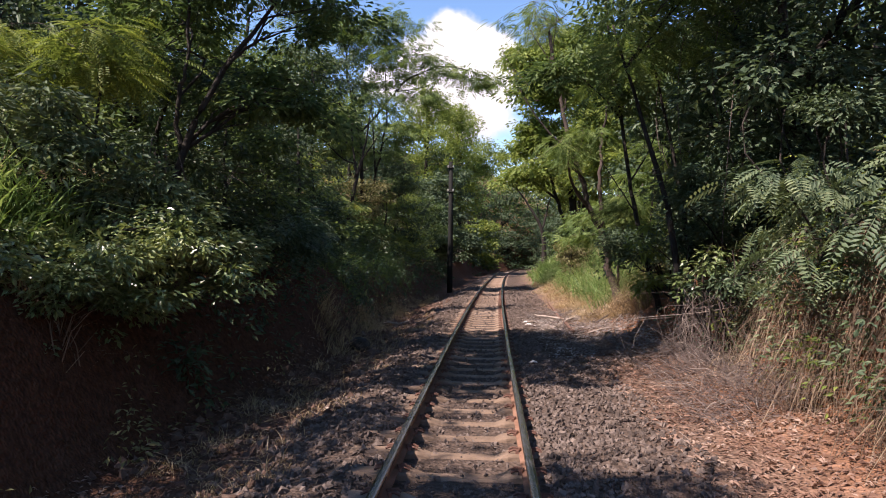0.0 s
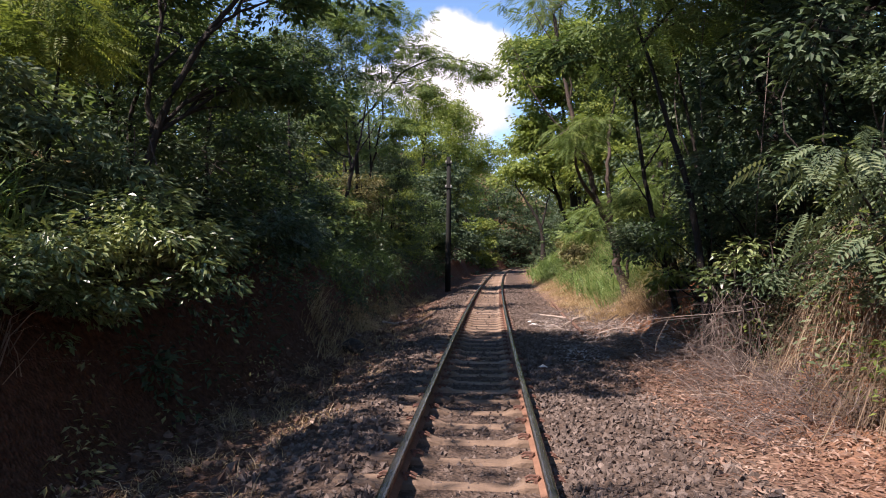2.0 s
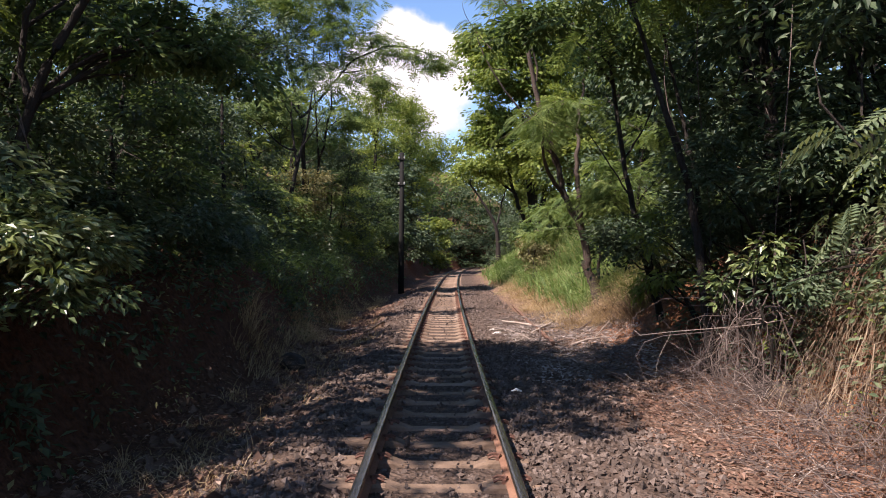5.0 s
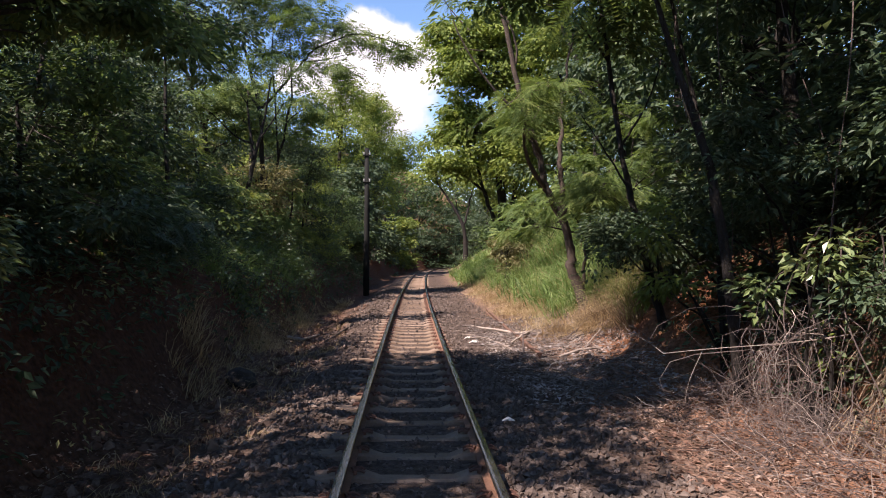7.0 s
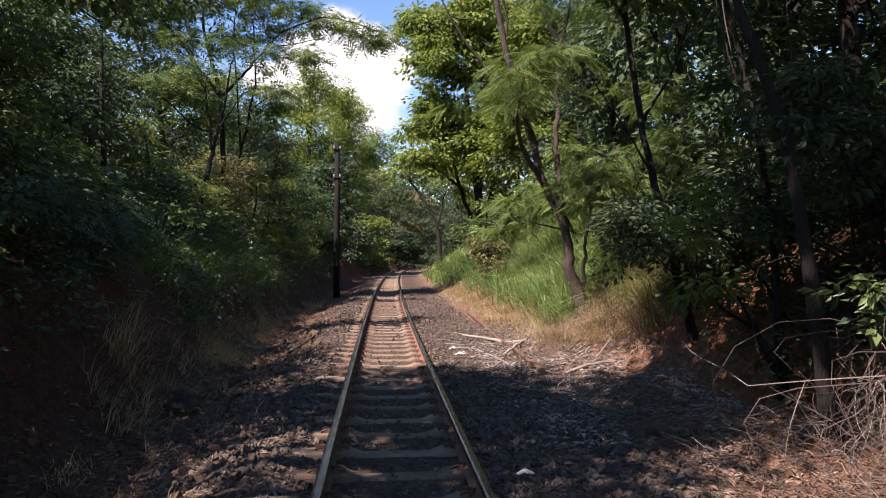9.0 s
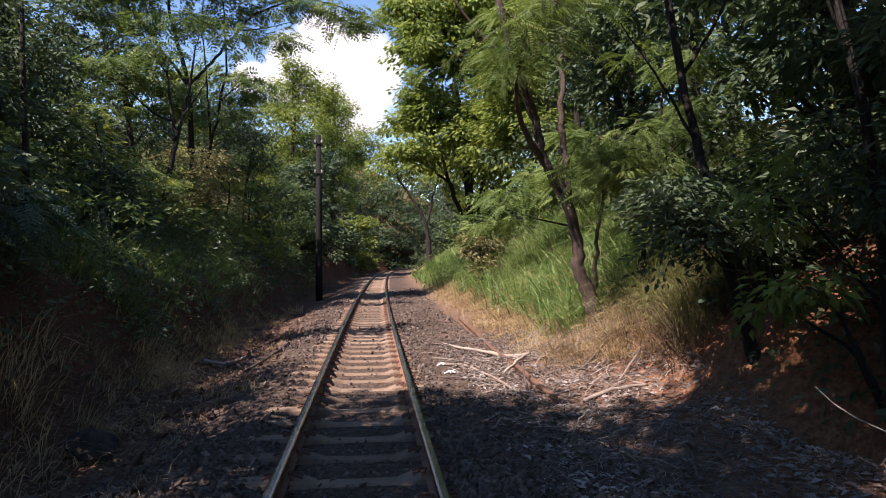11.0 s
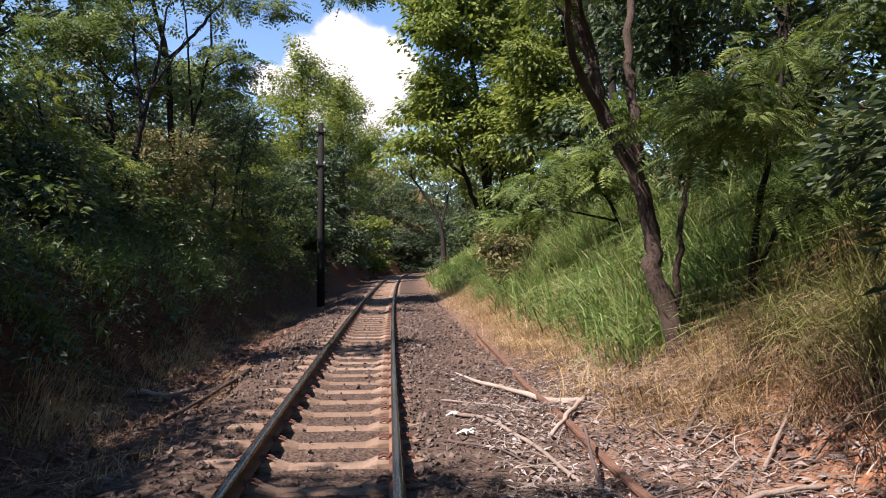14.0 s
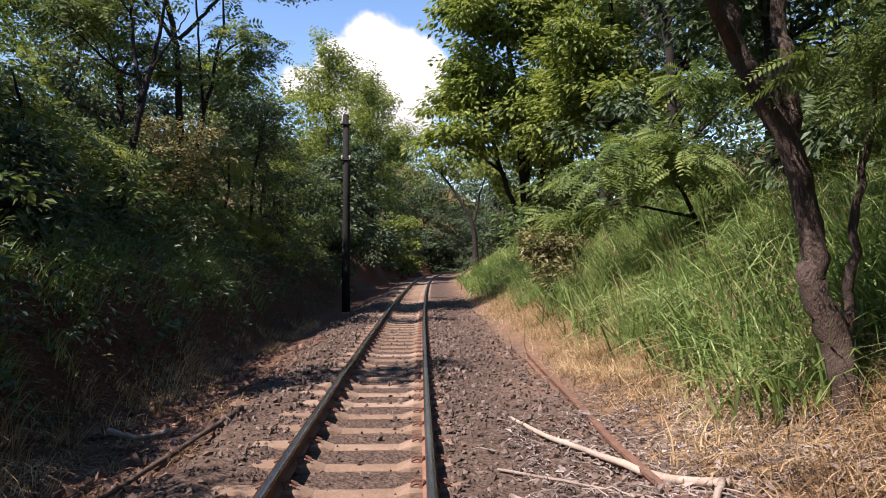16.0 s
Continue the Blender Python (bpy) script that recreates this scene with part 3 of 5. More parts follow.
def bush(name, label, base, crowns, kind, size, per, spread, mat, seed, stems=7, category="bush", flat=0.6, droop=0.2, group=""):
    rng = np.random.default_rng(seed)
    base = np.array((*base, float(height(*base))))
    ob = thing(name, label, category, tuple(base), group)
    st, fol = Mesh(), Mesh()
    for crown in crowns:
        masses = boughs(rng, crown)
        for i in rng.choice(len(masses), min(stems, len(masses)), False):
            foot = base + np.array([*rng.normal(0, 0.12, 2), 0.0])
            foot[2] = float(height(foot[0], foot[1])) - 0.05
            tube(st, bend(rng, foot, masses[i][0], 7, 0.08, 0.08) - base, np.linspace(0.022, 0.006, 7), 5)
        for mid, cs in masses:
            foliage(fol, rng, cs - base, spread, per, kind, size, flat, droop, unit(cs - mid))
    part("stemwork", st, BARK, ob)
    part("foliage", fol, mat, ob)
    return ob


def grass(name, label, n, where, tall, wide, curl, mat, seed, lean=(0.0, 0.0), dig=0.03, tuft=0.0, category="grass"):
    """A patch of blades; where(rng, n) gives their feet as u across and y along the line."""
    rng = np.random.default_rng(seed)
    if tuft:
        k = max(n // 40, 1)
        u, y = where(rng, k)
        u = np.repeat(u, 40) + rng.normal(0, tuft, k * 40)
        y = np.repeat(y, 40) + rng.normal(0, tuft, k * 40)
        size = np.repeat(rng.uniform(0.6, 1.25, k), 40)
    else:
        u, y = where(rng, n)
        size = np.ones(len(u))
    x = centre(y) + u
    p = np.stack((x, y, height(x, y) - dig), 1)
    k = len(p)
    way = rng.normal(0, 1, (k, 3)) + np.array([*lean, 0]) * 2
    m = Mesh()
    blades(m, p, way, tall * size * rng.uniform(0.45, 1.2, k), wide * rng.uniform(0.6, 1.3, k), curl * rng.uniform(0.3, 1.7, k), rng)
    return tagged(part(name, m, mat), label, category, kind="stuff")


def box(u0, u1, y0, y1):
    return lambda rng, n: (rng.uniform(u0, u1, n), rng.uniform(y0, y1, n))


# -- west side, from the start of the walk on --
bush("broadleaf_bush", "glossy broad-leaved bush hanging over the foot of the bank", (-4.4, 8.3),
     [(-3.75, 8.3, 1.55, 1.05, 1.3, 0.55, 150), (-3.2, 8.9, 1.65, 0.6, 0.7, 0.4, 60), (-3.7, 8.5, 2.0, 0.8, 0.9, 0.25, 63), (-4.5, 7.1, 1.75, 0.9, 1.0, 0.6, 90)], "leaf", 0.095, 56, 0.15, LEAF_GLOSSY, 31)
bush("broadleaf_bush", "dull green broad-leaved bush above the bank", (-4.9, 8.9), [(-4.7, 8.7, 2.75, 0.8, 0.9, 0.6, 70), (-4.1, 9.3, 2.5, 0.5, 0.6, 0.35, 24), (-5.3, 8.0, 3.3, 0.8, 0.8, 0.5, 50)], "leaf", 0.13, 34, 0.17, LEAF_GREY, 32)
tree("feather_leaved_tree", "slim young tree with yellow-green feathered leaves", [(-5.3, 9.7, 1.5), (-5.1, 9.6, 3.0), (-4.9, 9.5, 4.2)], 0.05,
     [(-4.9, 9.4, 4.45, 0.9, 0.8, 0.32, 34), (-5.8, 9.9, 4.9, 0.9, 0.9, 0.35, 34), (-6.6, 9.4, 4.5, 0.8, 0.9, 0.4, 28)], "fine", 0.42, 8, 0.22, LEAF_YELLOW, 33, flat=0.25)
tree("forked_tree", "dark forked tree with small leaves and hanging dry roots", [(-4.6, 10.3, 0.8), (-4.4, 10.5, 2.2), (-4.14, 10.6, 3.44), (-3.5, 10.6, 4.7), (-3.1, 10.7, 5.2), (-2.5, 10.9, 6.2)], 0.075,
     [(-4.4, 11.2, 5.6, 1.1, 1.1, 0.9, 50), (-2.8, 11.4, 5.7, 1.0, 1.2, 0.6, 45), (-3.5, 12.0, 6.6, 1.4, 1.3, 0.9, 60), (-5.6, 11.5, 6.6, 1.4, 1.3, 1.0, 55), (-4.6, 10.4, 8.0, 1.4, 1.3, 0.7, 28),
      (-3.6, 11.8, 4.2, 0.9, 1.0, 0.6, 45), (-2.9, 12.6, 4.6, 0.9, 0.9, 0.6, 40), (-5.2, 14.2, 6.3, 1.1, 1.0, 0.7, 45)], "leaf", 0.15, 36, 0.23, LEAF_MID, 34,
     stems=(([(-4.2, 10.58, 3.3), (-4.3, 10.6, 3.9), (-4.1, 10.6, 4.7), (-4.15, 10.7, 6.0), (-4.4, 10.8, 7.4)], 0.045), ([(-3.55, 10.6, 4.6), (-3.1, 10.6, 5.0), (-2.4, 10.6, 5.25)], 0.035)))


def west_wall():
    """Small trees and shrubs that close the bank to the west."""
    rng = np.random.default_rng(41)
    # LEAF_DARK stands in for shade on the trees that carry it.
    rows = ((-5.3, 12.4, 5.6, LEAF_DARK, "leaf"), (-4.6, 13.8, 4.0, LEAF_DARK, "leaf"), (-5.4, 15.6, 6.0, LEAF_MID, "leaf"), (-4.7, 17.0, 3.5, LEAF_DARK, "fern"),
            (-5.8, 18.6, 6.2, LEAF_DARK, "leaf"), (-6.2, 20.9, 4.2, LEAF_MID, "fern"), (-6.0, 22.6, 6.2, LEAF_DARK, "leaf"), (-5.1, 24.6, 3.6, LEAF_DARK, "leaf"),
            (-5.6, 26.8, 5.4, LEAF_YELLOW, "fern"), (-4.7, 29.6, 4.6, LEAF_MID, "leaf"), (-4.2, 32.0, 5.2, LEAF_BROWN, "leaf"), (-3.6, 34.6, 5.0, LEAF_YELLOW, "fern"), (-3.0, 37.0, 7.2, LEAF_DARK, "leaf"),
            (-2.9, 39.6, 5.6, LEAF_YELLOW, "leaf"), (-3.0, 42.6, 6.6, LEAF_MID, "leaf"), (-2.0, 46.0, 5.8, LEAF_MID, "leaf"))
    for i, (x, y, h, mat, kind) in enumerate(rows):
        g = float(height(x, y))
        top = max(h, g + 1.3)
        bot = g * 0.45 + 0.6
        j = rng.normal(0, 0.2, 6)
        tree("bank_tree", "small tree on the bank with dense leaves coloured dark for shade" if mat is LEAF_DARK else "leafy small tree with green leaves on the bank",
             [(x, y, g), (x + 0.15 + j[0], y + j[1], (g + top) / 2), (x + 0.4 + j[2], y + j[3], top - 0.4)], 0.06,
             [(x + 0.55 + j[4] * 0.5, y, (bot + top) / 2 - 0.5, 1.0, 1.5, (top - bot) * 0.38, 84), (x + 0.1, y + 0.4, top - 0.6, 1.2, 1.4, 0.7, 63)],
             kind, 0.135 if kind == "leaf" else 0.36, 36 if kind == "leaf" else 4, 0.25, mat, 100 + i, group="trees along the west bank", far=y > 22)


west_wall()
# Dark leaf tone dims this crown by colour.
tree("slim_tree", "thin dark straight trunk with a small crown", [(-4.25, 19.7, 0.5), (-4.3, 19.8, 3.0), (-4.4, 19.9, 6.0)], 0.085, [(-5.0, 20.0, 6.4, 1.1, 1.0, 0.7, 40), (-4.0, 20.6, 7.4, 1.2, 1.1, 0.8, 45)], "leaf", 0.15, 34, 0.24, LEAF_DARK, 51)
tree("umbrella_tree", "tall spreading tree with forked pale stems and an open feathery crown",
     [(-4.3, 33.5, 2.0), (-4.2, 33.5, 4.5), (-4.35, 33.5, 7.8), (-5.0, 33.6, 10.0), (-5.1, 33.7, 11.6)], 0.125,
     [(-6.6, 33.4, 10.6, 1.7, 1.7, 0.8, 63), (-5.2, 33.6, 11.9, 1.7, 1.7, 0.9, 63), (-3.2, 33.6, 11.6, 1.7, 1.7, 0.9, 63), (-1.4, 33.4, 11.1, 1.4, 1.3, 0.5, 35), (0.3, 33.3, 10.6, 1.1, 1.0, 0.35, 18), (1.6, 33.2, 10.1, 0.6, 0.6, 0.25, 7),
      (-2.6, 33.8, 12.9, 1.6, 1.5, 0.6, 42), (-4.2, 34.2, 13.4, 1.8, 1.6, 0.6, 49), (-8.2, 34.2, 11.5, 2.0, 1.9, 1.0, 63), (-6.8, 33.8, 13.0, 1.8, 1.6, 0.8, 50), (-5.8, 33.0, 9.3, 1.2, 1.1, 0.4, 22), (-2.0, 33.2, 9.4, 1.0, 0.9, 0.3, 14), (-3.4, 33.2, 10.0, 1.0, 0.9, 0.3, 14), (-2.3, 33.4, 7.8, 1.1, 1.0, 0.5, 28), (-3.4, 33.6, 6.8, 1.2, 1.1, 0.5, 28), (-5.4, 33.4, 7.4, 1.3, 1.2, 0.6, 35)],
     "feather", 0.36, 10, 0.32, LEAF_FEATHER, 52, flat=0.3, far=True,
     stems=(([(-4.3, 33.5, 7.5), (-5.2, 33.4, 8.8), (-6.1, 33.4, 10.0), (-6.9, 33.4, 11.0)], 0.06), ([(-4.3, 33.5, 7.7), (-3.6, 33.5, 8.4), (-2.8, 33.4, 9.4), (-2.1, 33.4, 10.25), (-0.3, 33.3, 10.9), (1.7, 33.2, 10.3)], 0.06),
            ([(-4.0, 33.4, 2.5), (-3.8, 33.4, 4.6), (-3.3, 33.4, 6.8), (-3.05, 33.5, 8.4), (-3.2, 33.6, 10.6)], 0.07), ([(-3.6, 33.4, 5.6), (-3.7, 33.3, 7.6), (-3.9, 33.4, 9.6), (-3.8, 33.5, 11.4)], 0.04), ([(-2.6, 33.4, 9.6), (-1.8, 33.4, 9.7), (-0.6, 33.3, 10.0)], 0.03)))
tree("twin_stem_tree", "slender dark stems with thin green leaves", [(-4.5, 29.2, 2.0), (-4.0, 29.2, 4.6), (-3.85, 29.2, 5.3), (-3.55, 29.2, 6.5), (-3.4, 29.2, 7.6)], 0.09,
     [(-4.6, 29.4, 7.6, 1.1, 1.1, 0.5, 28), (-3.4, 29.4, 8.2, 1.0, 1.0, 0.4, 21), (-5.8, 29.0, 6.8, 1.2, 1.1, 0.6, 35)], "feather", 0.34, 10, 0.26, LEAF_MID, 53, flat=0.35, far=True,
     stems=(([(-3.95, 29.2, 5.0), (-4.05, 29.2, 5.8), (-4.15, 29.2, 7.4)], 0.07), ([(-3.75, 29.2, 5.7), (-3.3, 29.1, 6.3), (-2.9, 29.1, 7.0)], 0.035)))
# Unseen tree: crowns sit where they throw the shadow bands on the track.
tree("unseen_shade_tree", "unseen tall tree whose high limbs reach over the track to shade it", [(-6.8, 8.4, 3.0), (-6.6, 8.3, 6.0), (-6.0, 8.0, 9.0)], 0.22,
     [(-5.3, 7.5, 10.6, 1.9, 1.6, 1.0, 85), (-4.0, 8.6, 10.4, 1.6, 1.3, 0.8, 70), (-1.6, 8.1, 10.0, 1.7, 1.3, 0.8, 70), (-5.7, 5.6, 10.3, 1.1, 1.1, 0.6, 42), (0.1, 7.9, 9.8, 1.5, 1.3, 0.7, 55), (-6.4, 9.9, 11.0, 1.5, 1.2, 0.8, 42), (-6.6, 8.6, 10.8, 1.6, 1.5, 0.8, 56), (-1.1, 9.6, 9.5, 1.4, 0.9, 0.7, 28), (-2.6, 9.2, 9.8, 1.2, 0.9, 0.6, 14), (-7.3, 5.4, 10.4, 1.6, 1.1, 0.8, 63)],
     "leaf", 0.24, 26, 0.30, LEAF_MID, 54, far=True)
# Another unseen tree, set to shadow the first metres of the line.
tree("unseen_shade_tree", "unseen tall tree whose high limbs shade the start of the line", [(-8.0, -0.4, 3.0), (-7.8, -0.4, 6.0), (-7.0, -0.2, 8.4)], 0.2,
     [(-6.6, -0.1, 9.4, 1.9, 1.5, 0.9, 60), (-5.2, 0.3, 9.2, 1.5, 1.2, 0.7, 40), (-8.2, 0.6, 9.6, 1.8, 1.6, 0.9, 60), (-8.6, 2.6, 9.6, 1.5, 1.3, 0.9, 60)], "leaf", 0.24, 24, 0.30, LEAF_MID, 55, far=True)


# Added out of view: its high crowns block sky light above the track.
tree("unseen_shade_tree", "unseen tall tree added on the east bank to block sky light", [(7.0, 5.5, 3.0), (6.6, 5.4, 6.0), (5.4, 5.0, 8.8)], 0.2,
     [(2.2, 4.5, 9.7, 1.8, 1.7, 0.7, 63), (2.8, 7.0, 9.9, 1.7, 1.6, 0.7, 63), (1.6, 1.6, 9.7, 1.8, 1.7, 0.7, 63), (3.9, 2.5, 9.5, 1.8, 1.7, 0.7, 63), (4.2, 5.4, 9.9, 1.7, 1.6, 0.7, 63), (2.4, -1.4, 9.6, 1.8, 1.7, 0.7, 63)], "leaf", 0.24, 26, 0.30, LEAF_DARK, 56, far=True)


def copses(name, label, spots, mat, kind, size, per, spread, n, seed, group, flat=0.45):
    """Trees of one kind: (x, y, top, half width, foot of the crown)."""
    for i, (x, y, top, w, foot) in enumerate(spots):
        rng = np.random.default_rng(seed + i)
        g = float(height(x, y))
        mid, half = (top + foot) / 2, (top - foot) / 2
        crowns = [(x, y, mid + 0.15 * half, w * 0.7, w * 0.7, half * 0.75, n), (x + rng.normal(0, 0.2) * w, y, top - 0.22 * half, w * 0.55, w * 0.55, half * 0.24, n // 2)]
        for q in range(4):
            a = q * 1.57 + rng.uniform(-0.5, 0.5)
            crowns.append((x + math.cos(a) * w * 0.6, y + math.sin(a) * w * 0.6, mid + rng.uniform(-0.75, 0.35) * half, w * 0.5, w * 0.5, half * 0.3, n // 3))
        if foot < 1.0:
            for q in range(4):
                crowns.append((x + math.cos(q * 1.57 + 0.7) * w * 0.65, y + math.sin(q * 1.57 + 0.7) * w * 0.65, g + 0.3 + 0.2 * half, w * 0.55, w * 0.55, 0.25 * half + 0.5, n // 3))
        tree(name, label, [(x, y, g), (x + rng.normal(0, 0.3), y, (g + foot) / 2 + 0.4), (x + rng.normal(0, 0.5), y + rng.normal(0, 0.3), mid), (x + rng.normal(0, 0.5), y, top - 0.3 * half)], 0.05 + 0.013 * top, crowns, kind, size, per, spread, mat, seed + i, flat=flat, droop=0.35, group=group, far=True)


# taller trees behind the bank
copses("tall_tree", "tall tree with dense dark leaves behind the bank", [(-9.8, 14.5, 8.8, 2.4, 3.6), (-11.2, 20.0, 9.8, 2.6, 4.0), (-12.0, 25.5, 11.6, 2.8, 3.6), (-7.4, 24.6, 8.4, 2.2, 4.0), (-9.0, 31.5, 14.0, 2.6, 3.4), (-8.0, 39.0, 12.6, 2.8, 4.0), (-6.4, 46.0, 10.4, 3.0, 3.0)],
       LEAF_DARK, "tuft", 0.2, 34, 0.32, 84, 200, "tall trees behind the west bank")
copses("tall_tree", "tall leafy green tree behind the bank", [(-8.6, 18.2, 8.4, 2.2, 4.2), (-14, 22.0, 10.0, 3.0, 4.0), (-12.5, 34.0, 14.5, 3.2, 4.0), (-12, 45.0, 13.6, 3.2, 3.0)],
       LEAF_MID, "tuft", 0.2, 34, 0.32, 84, 220, "tall trees behind the west bank")
# at the far bend
copses("far_tree", "rounded light green tree at the far bend of the line", [(-2.6, 70.0, 19.2, 3.8, 5.0), (1.0, 76.0, 18.0, 3.3, 4.5), (-9.0, 66.0, 17.5, 3.8, 3.0), (2.0, 93.0, 21.0, 4.6, 7.0)],
       LEAF_SUNNY, "tuft", 0.28, 48, 0.5, 112, 240, "trees at the far bend", 0.7)
copses("far_tree", "dark green tree beside the far bend of the line", [(-1.5, 52.0, 6.0, 2.0, 0.6), (-4.5, 55.0, 9.0, 2.6, 1.0), (-1.2, 60.0, 9.0, 2.2, 0.6), (0.2, 68.0, 11.5, 2.6, 0.6), (15.5, 100.0, 13.0, 4.0, 0.2), (14.5, 86.0, 12.0, 3.4, 0.2), (8.0, 112.0, 13.0, 4.6, 0.2), (2.6, 98.0, 12.0, 4.0, 0.2), (14.0, 111.0, 13.0, 4.6, 0.2)],
       LEAF_DARK, "tuft", 0.3, 28, 0.46, 84, 260, "trees at the far bend")
# Sun on the shrub tops is put into the yellow-green leaf colour.
copses("bend_shrub", "low spreading shrub coloured yellow-green throughout as if sunlit", [(-2.2, 79.0, 5.6, 2.6, 0.4), (1.2, 83.0, 5.9, 2.8, 0.4), (3.6, 88.0, 6.4, 2.4, 0.4), (-5.0, 76.0, 6.0, 2.6, 0.4)], LEAF_YELLOW, "tuft", 0.36, 22, 0.42, 77, 280, "shrubs at the far bend", 0.3)

# -- east side --
bush("fern_leaved_shrub", "shrub with long feathered leaves hanging from the bank", (4.2, 7.4), [(3.55, 7.2, 2.4, 0.45, 0.7, 0.35, 14), (3.8, 6.6, 1.9, 0.4, 0.6, 0.4, 14), (4.2, 6.3, 2.6, 0.5, 0.7, 0.4, 21), (4.1, 8.1, 2.4, 0.45, 0.6, 0.45, 14)], "fern", 0.33, 3, 0.2, LEAF_GREY, 61, 8, droop=0.45, flat=0.4)
bush("vine_bush", "green climbing leaves on the bank", (4.4, 8.0), [(4.3, 8.2, 3.5, 0.6, 1.0, 0.6, 35), (3.75, 8.7, 1.35, 0.3, 0.6, 0.35, 21), (4.0, 7.0, 1.8, 0.3, 0.8, 0.45, 14), (4.4, 9.2, 4.2, 0.5, 0.6, 0.6, 21)], "leaf", 0.08, 30, 0.17, LEAF_DARK, 62)
# Both dense trees: crowns near 9 m are unseen, added to block sky light.
tree("dense_tree", "dark dense tree wrapped in climbing leaves", [(5.0, 9.8, 1.5), (4.9, 10.0, 4.0), (4.8, 10.2, 7.0)], 0.14,
     [(5.1, 9.4, 4.3, 1.1, 1.4, 1.5, 98), (5.1, 10.6, 6.6, 1.7, 1.8, 1.3, 91), (6.0, 8.2, 5.4, 1.4, 1.6, 1.8, 105), (2.9, 9.4, 9.2, 1.9, 1.7, 0.9, 77), (5.2, 8.0, 8.8, 1.9, 1.9, 1.0, 77), (5.4, 10.4, 2.8, 1.0, 1.4, 0.8, 70)], "leaf", 0.145, 40, 0.25, LEAF_DARK, 63)
tree("dense_tree", "dark dense tree above the hollow in the bank", [(5.6, 12.6, 1.8), (5.4, 12.7, 4.0), (5.2, 12.8, 7.5)], 0.13,
     [(5.6, 12.6, 4.6, 1.1, 1.4, 1.4, 91), (5.8, 13.6, 7.0, 1.8, 1.8, 1.3, 91), (3.0, 12.6, 9.0, 1.7, 1.6, 0.8, 77), (4.8, 11.2, 8.8, 1.7, 1.6, 0.9, 77), (5.7, 12.8, 2.8, 1.0, 1.4, 0.7, 63)], "leaf", 0.145, 40, 0.25, LEAF_DARK, 64)
bush("hollow_shrub", "dark broad-leaved shrub hanging over the hollow", (4.9, 11.4), [(4.0, 10.6, 2.7, 0.6, 0.9, 0.6, 49), (4.2, 12.6, 2.2, 0.55, 0.8, 0.6, 42), (4.4, 9.6, 3.2, 0.6, 0.8, 0.7, 49)], "leaf", 0.10, 40, 0.17, LEAF_DARK, 71, 3)
# This shrub's shade is partly in its dark leaf colour.
bush("hollow_shrub", "dark leafy shrub with pale leaf tips beside the slim trunks", (4.5, 14.2), [(3.75, 13.7, 1.95, 0.6, 0.5, 0.42, 63), (4.5, 14.3, 2.5, 0.6, 0.6, 0.5, 49), (3.45, 13.5, 1.9, 0.4, 0.4, 0.3, 28)], "leaf", 0.085, 46, 0.15, LEAF_DARK, 72, 3)
bush("sprouting_shrub", "pale-leaved sprouts on a dry root mass", (3.75, 9.6), [(3.4, 9.8, 1.35, 0.28, 0.3, 0.25, 22), (3.6, 9.2, 1.6, 0.28, 0.3, 0.3, 21)], "leaf", 0.1, 12, 0.1, LEAF_GLOSSY, 76, 5)
bush("sprouting_shrub", "hanging sprouts with pale yellowish leaves in the shaded hollow", (4.5, 12.6), [(3.6, 12.4, 2.0, 0.2, 0.3, 0.3, 21), (3.5, 12.2, 1.3, 0.3, 0.3, 0.25, 14)], "leaf", 0.13, 9, 0.1, LEAF_SUNNY, 77, 2, droop=0.6)
tree("feather_leaved_tree", "slim leaning tree with bright feathered leaves over the bank", [(3.7, 10.7, 0.6), (3.5, 10.9, 2.4), (3.1, 11.2, 4.0), (2.7, 11.5, 5.6)], 0.06, [(3.2, 11.2, 5.3, 1.1, 1.1, 0.4, 35), (3.9, 10.4, 6.0, 1.1, 1.1, 0.4, 35)], "fine", 0.44, 8, 0.24, LEAF_FEATHER, 65, flat=0.25)
tree("slim_tree", "slim dark trunk rising from the hollow", [(4.2, 13.7, 0.3), (4.1, 13.75, 0.9), (3.78, 13.8, 2.2), (3.6, 13.95, 3.3), (3.3, 14.2, 6.0), (3.0, 14.3, 8.0)], 0.065, [(3.6, 14.6, 7.6, 1.5, 1.5, 0.9, 63), (2.3, 13.4, 5.3, 0.9, 0.9, 0.4, 42), (3.2, 13.6, 5.0, 0.8, 0.8, 0.4, 35)], "leaf", 0.15, 36, 0.24, LEAF_MID, 66, stems=(([(3.7, 13.85, 2.6), (3.3, 13.8, 3.2), (3.0, 13.9, 3.7)], 0.016), ([(3.6, 13.95, 3.2), (4.0, 13.8, 3.9), (4.3, 13.9, 4.9)], 0.02)))
tree("slim_tree", "slim dark trunk with bare side twigs", [(4.3, 12.2, 0.9), (4.2, 12.3, 2.4), (3.9, 12.6, 4.4), (3.5, 12.8, 6.4)], 0.045, [(3.6, 12.8, 6.6, 1.1, 1.1, 0.7, 42)], "leaf", 0.15, 36, 0.24, LEAF_MID, 67, stems=(([(4.15, 12.4, 2.9), (3.8, 12.3, 3.5), (3.7, 12.4, 4.2)], 0.014),))
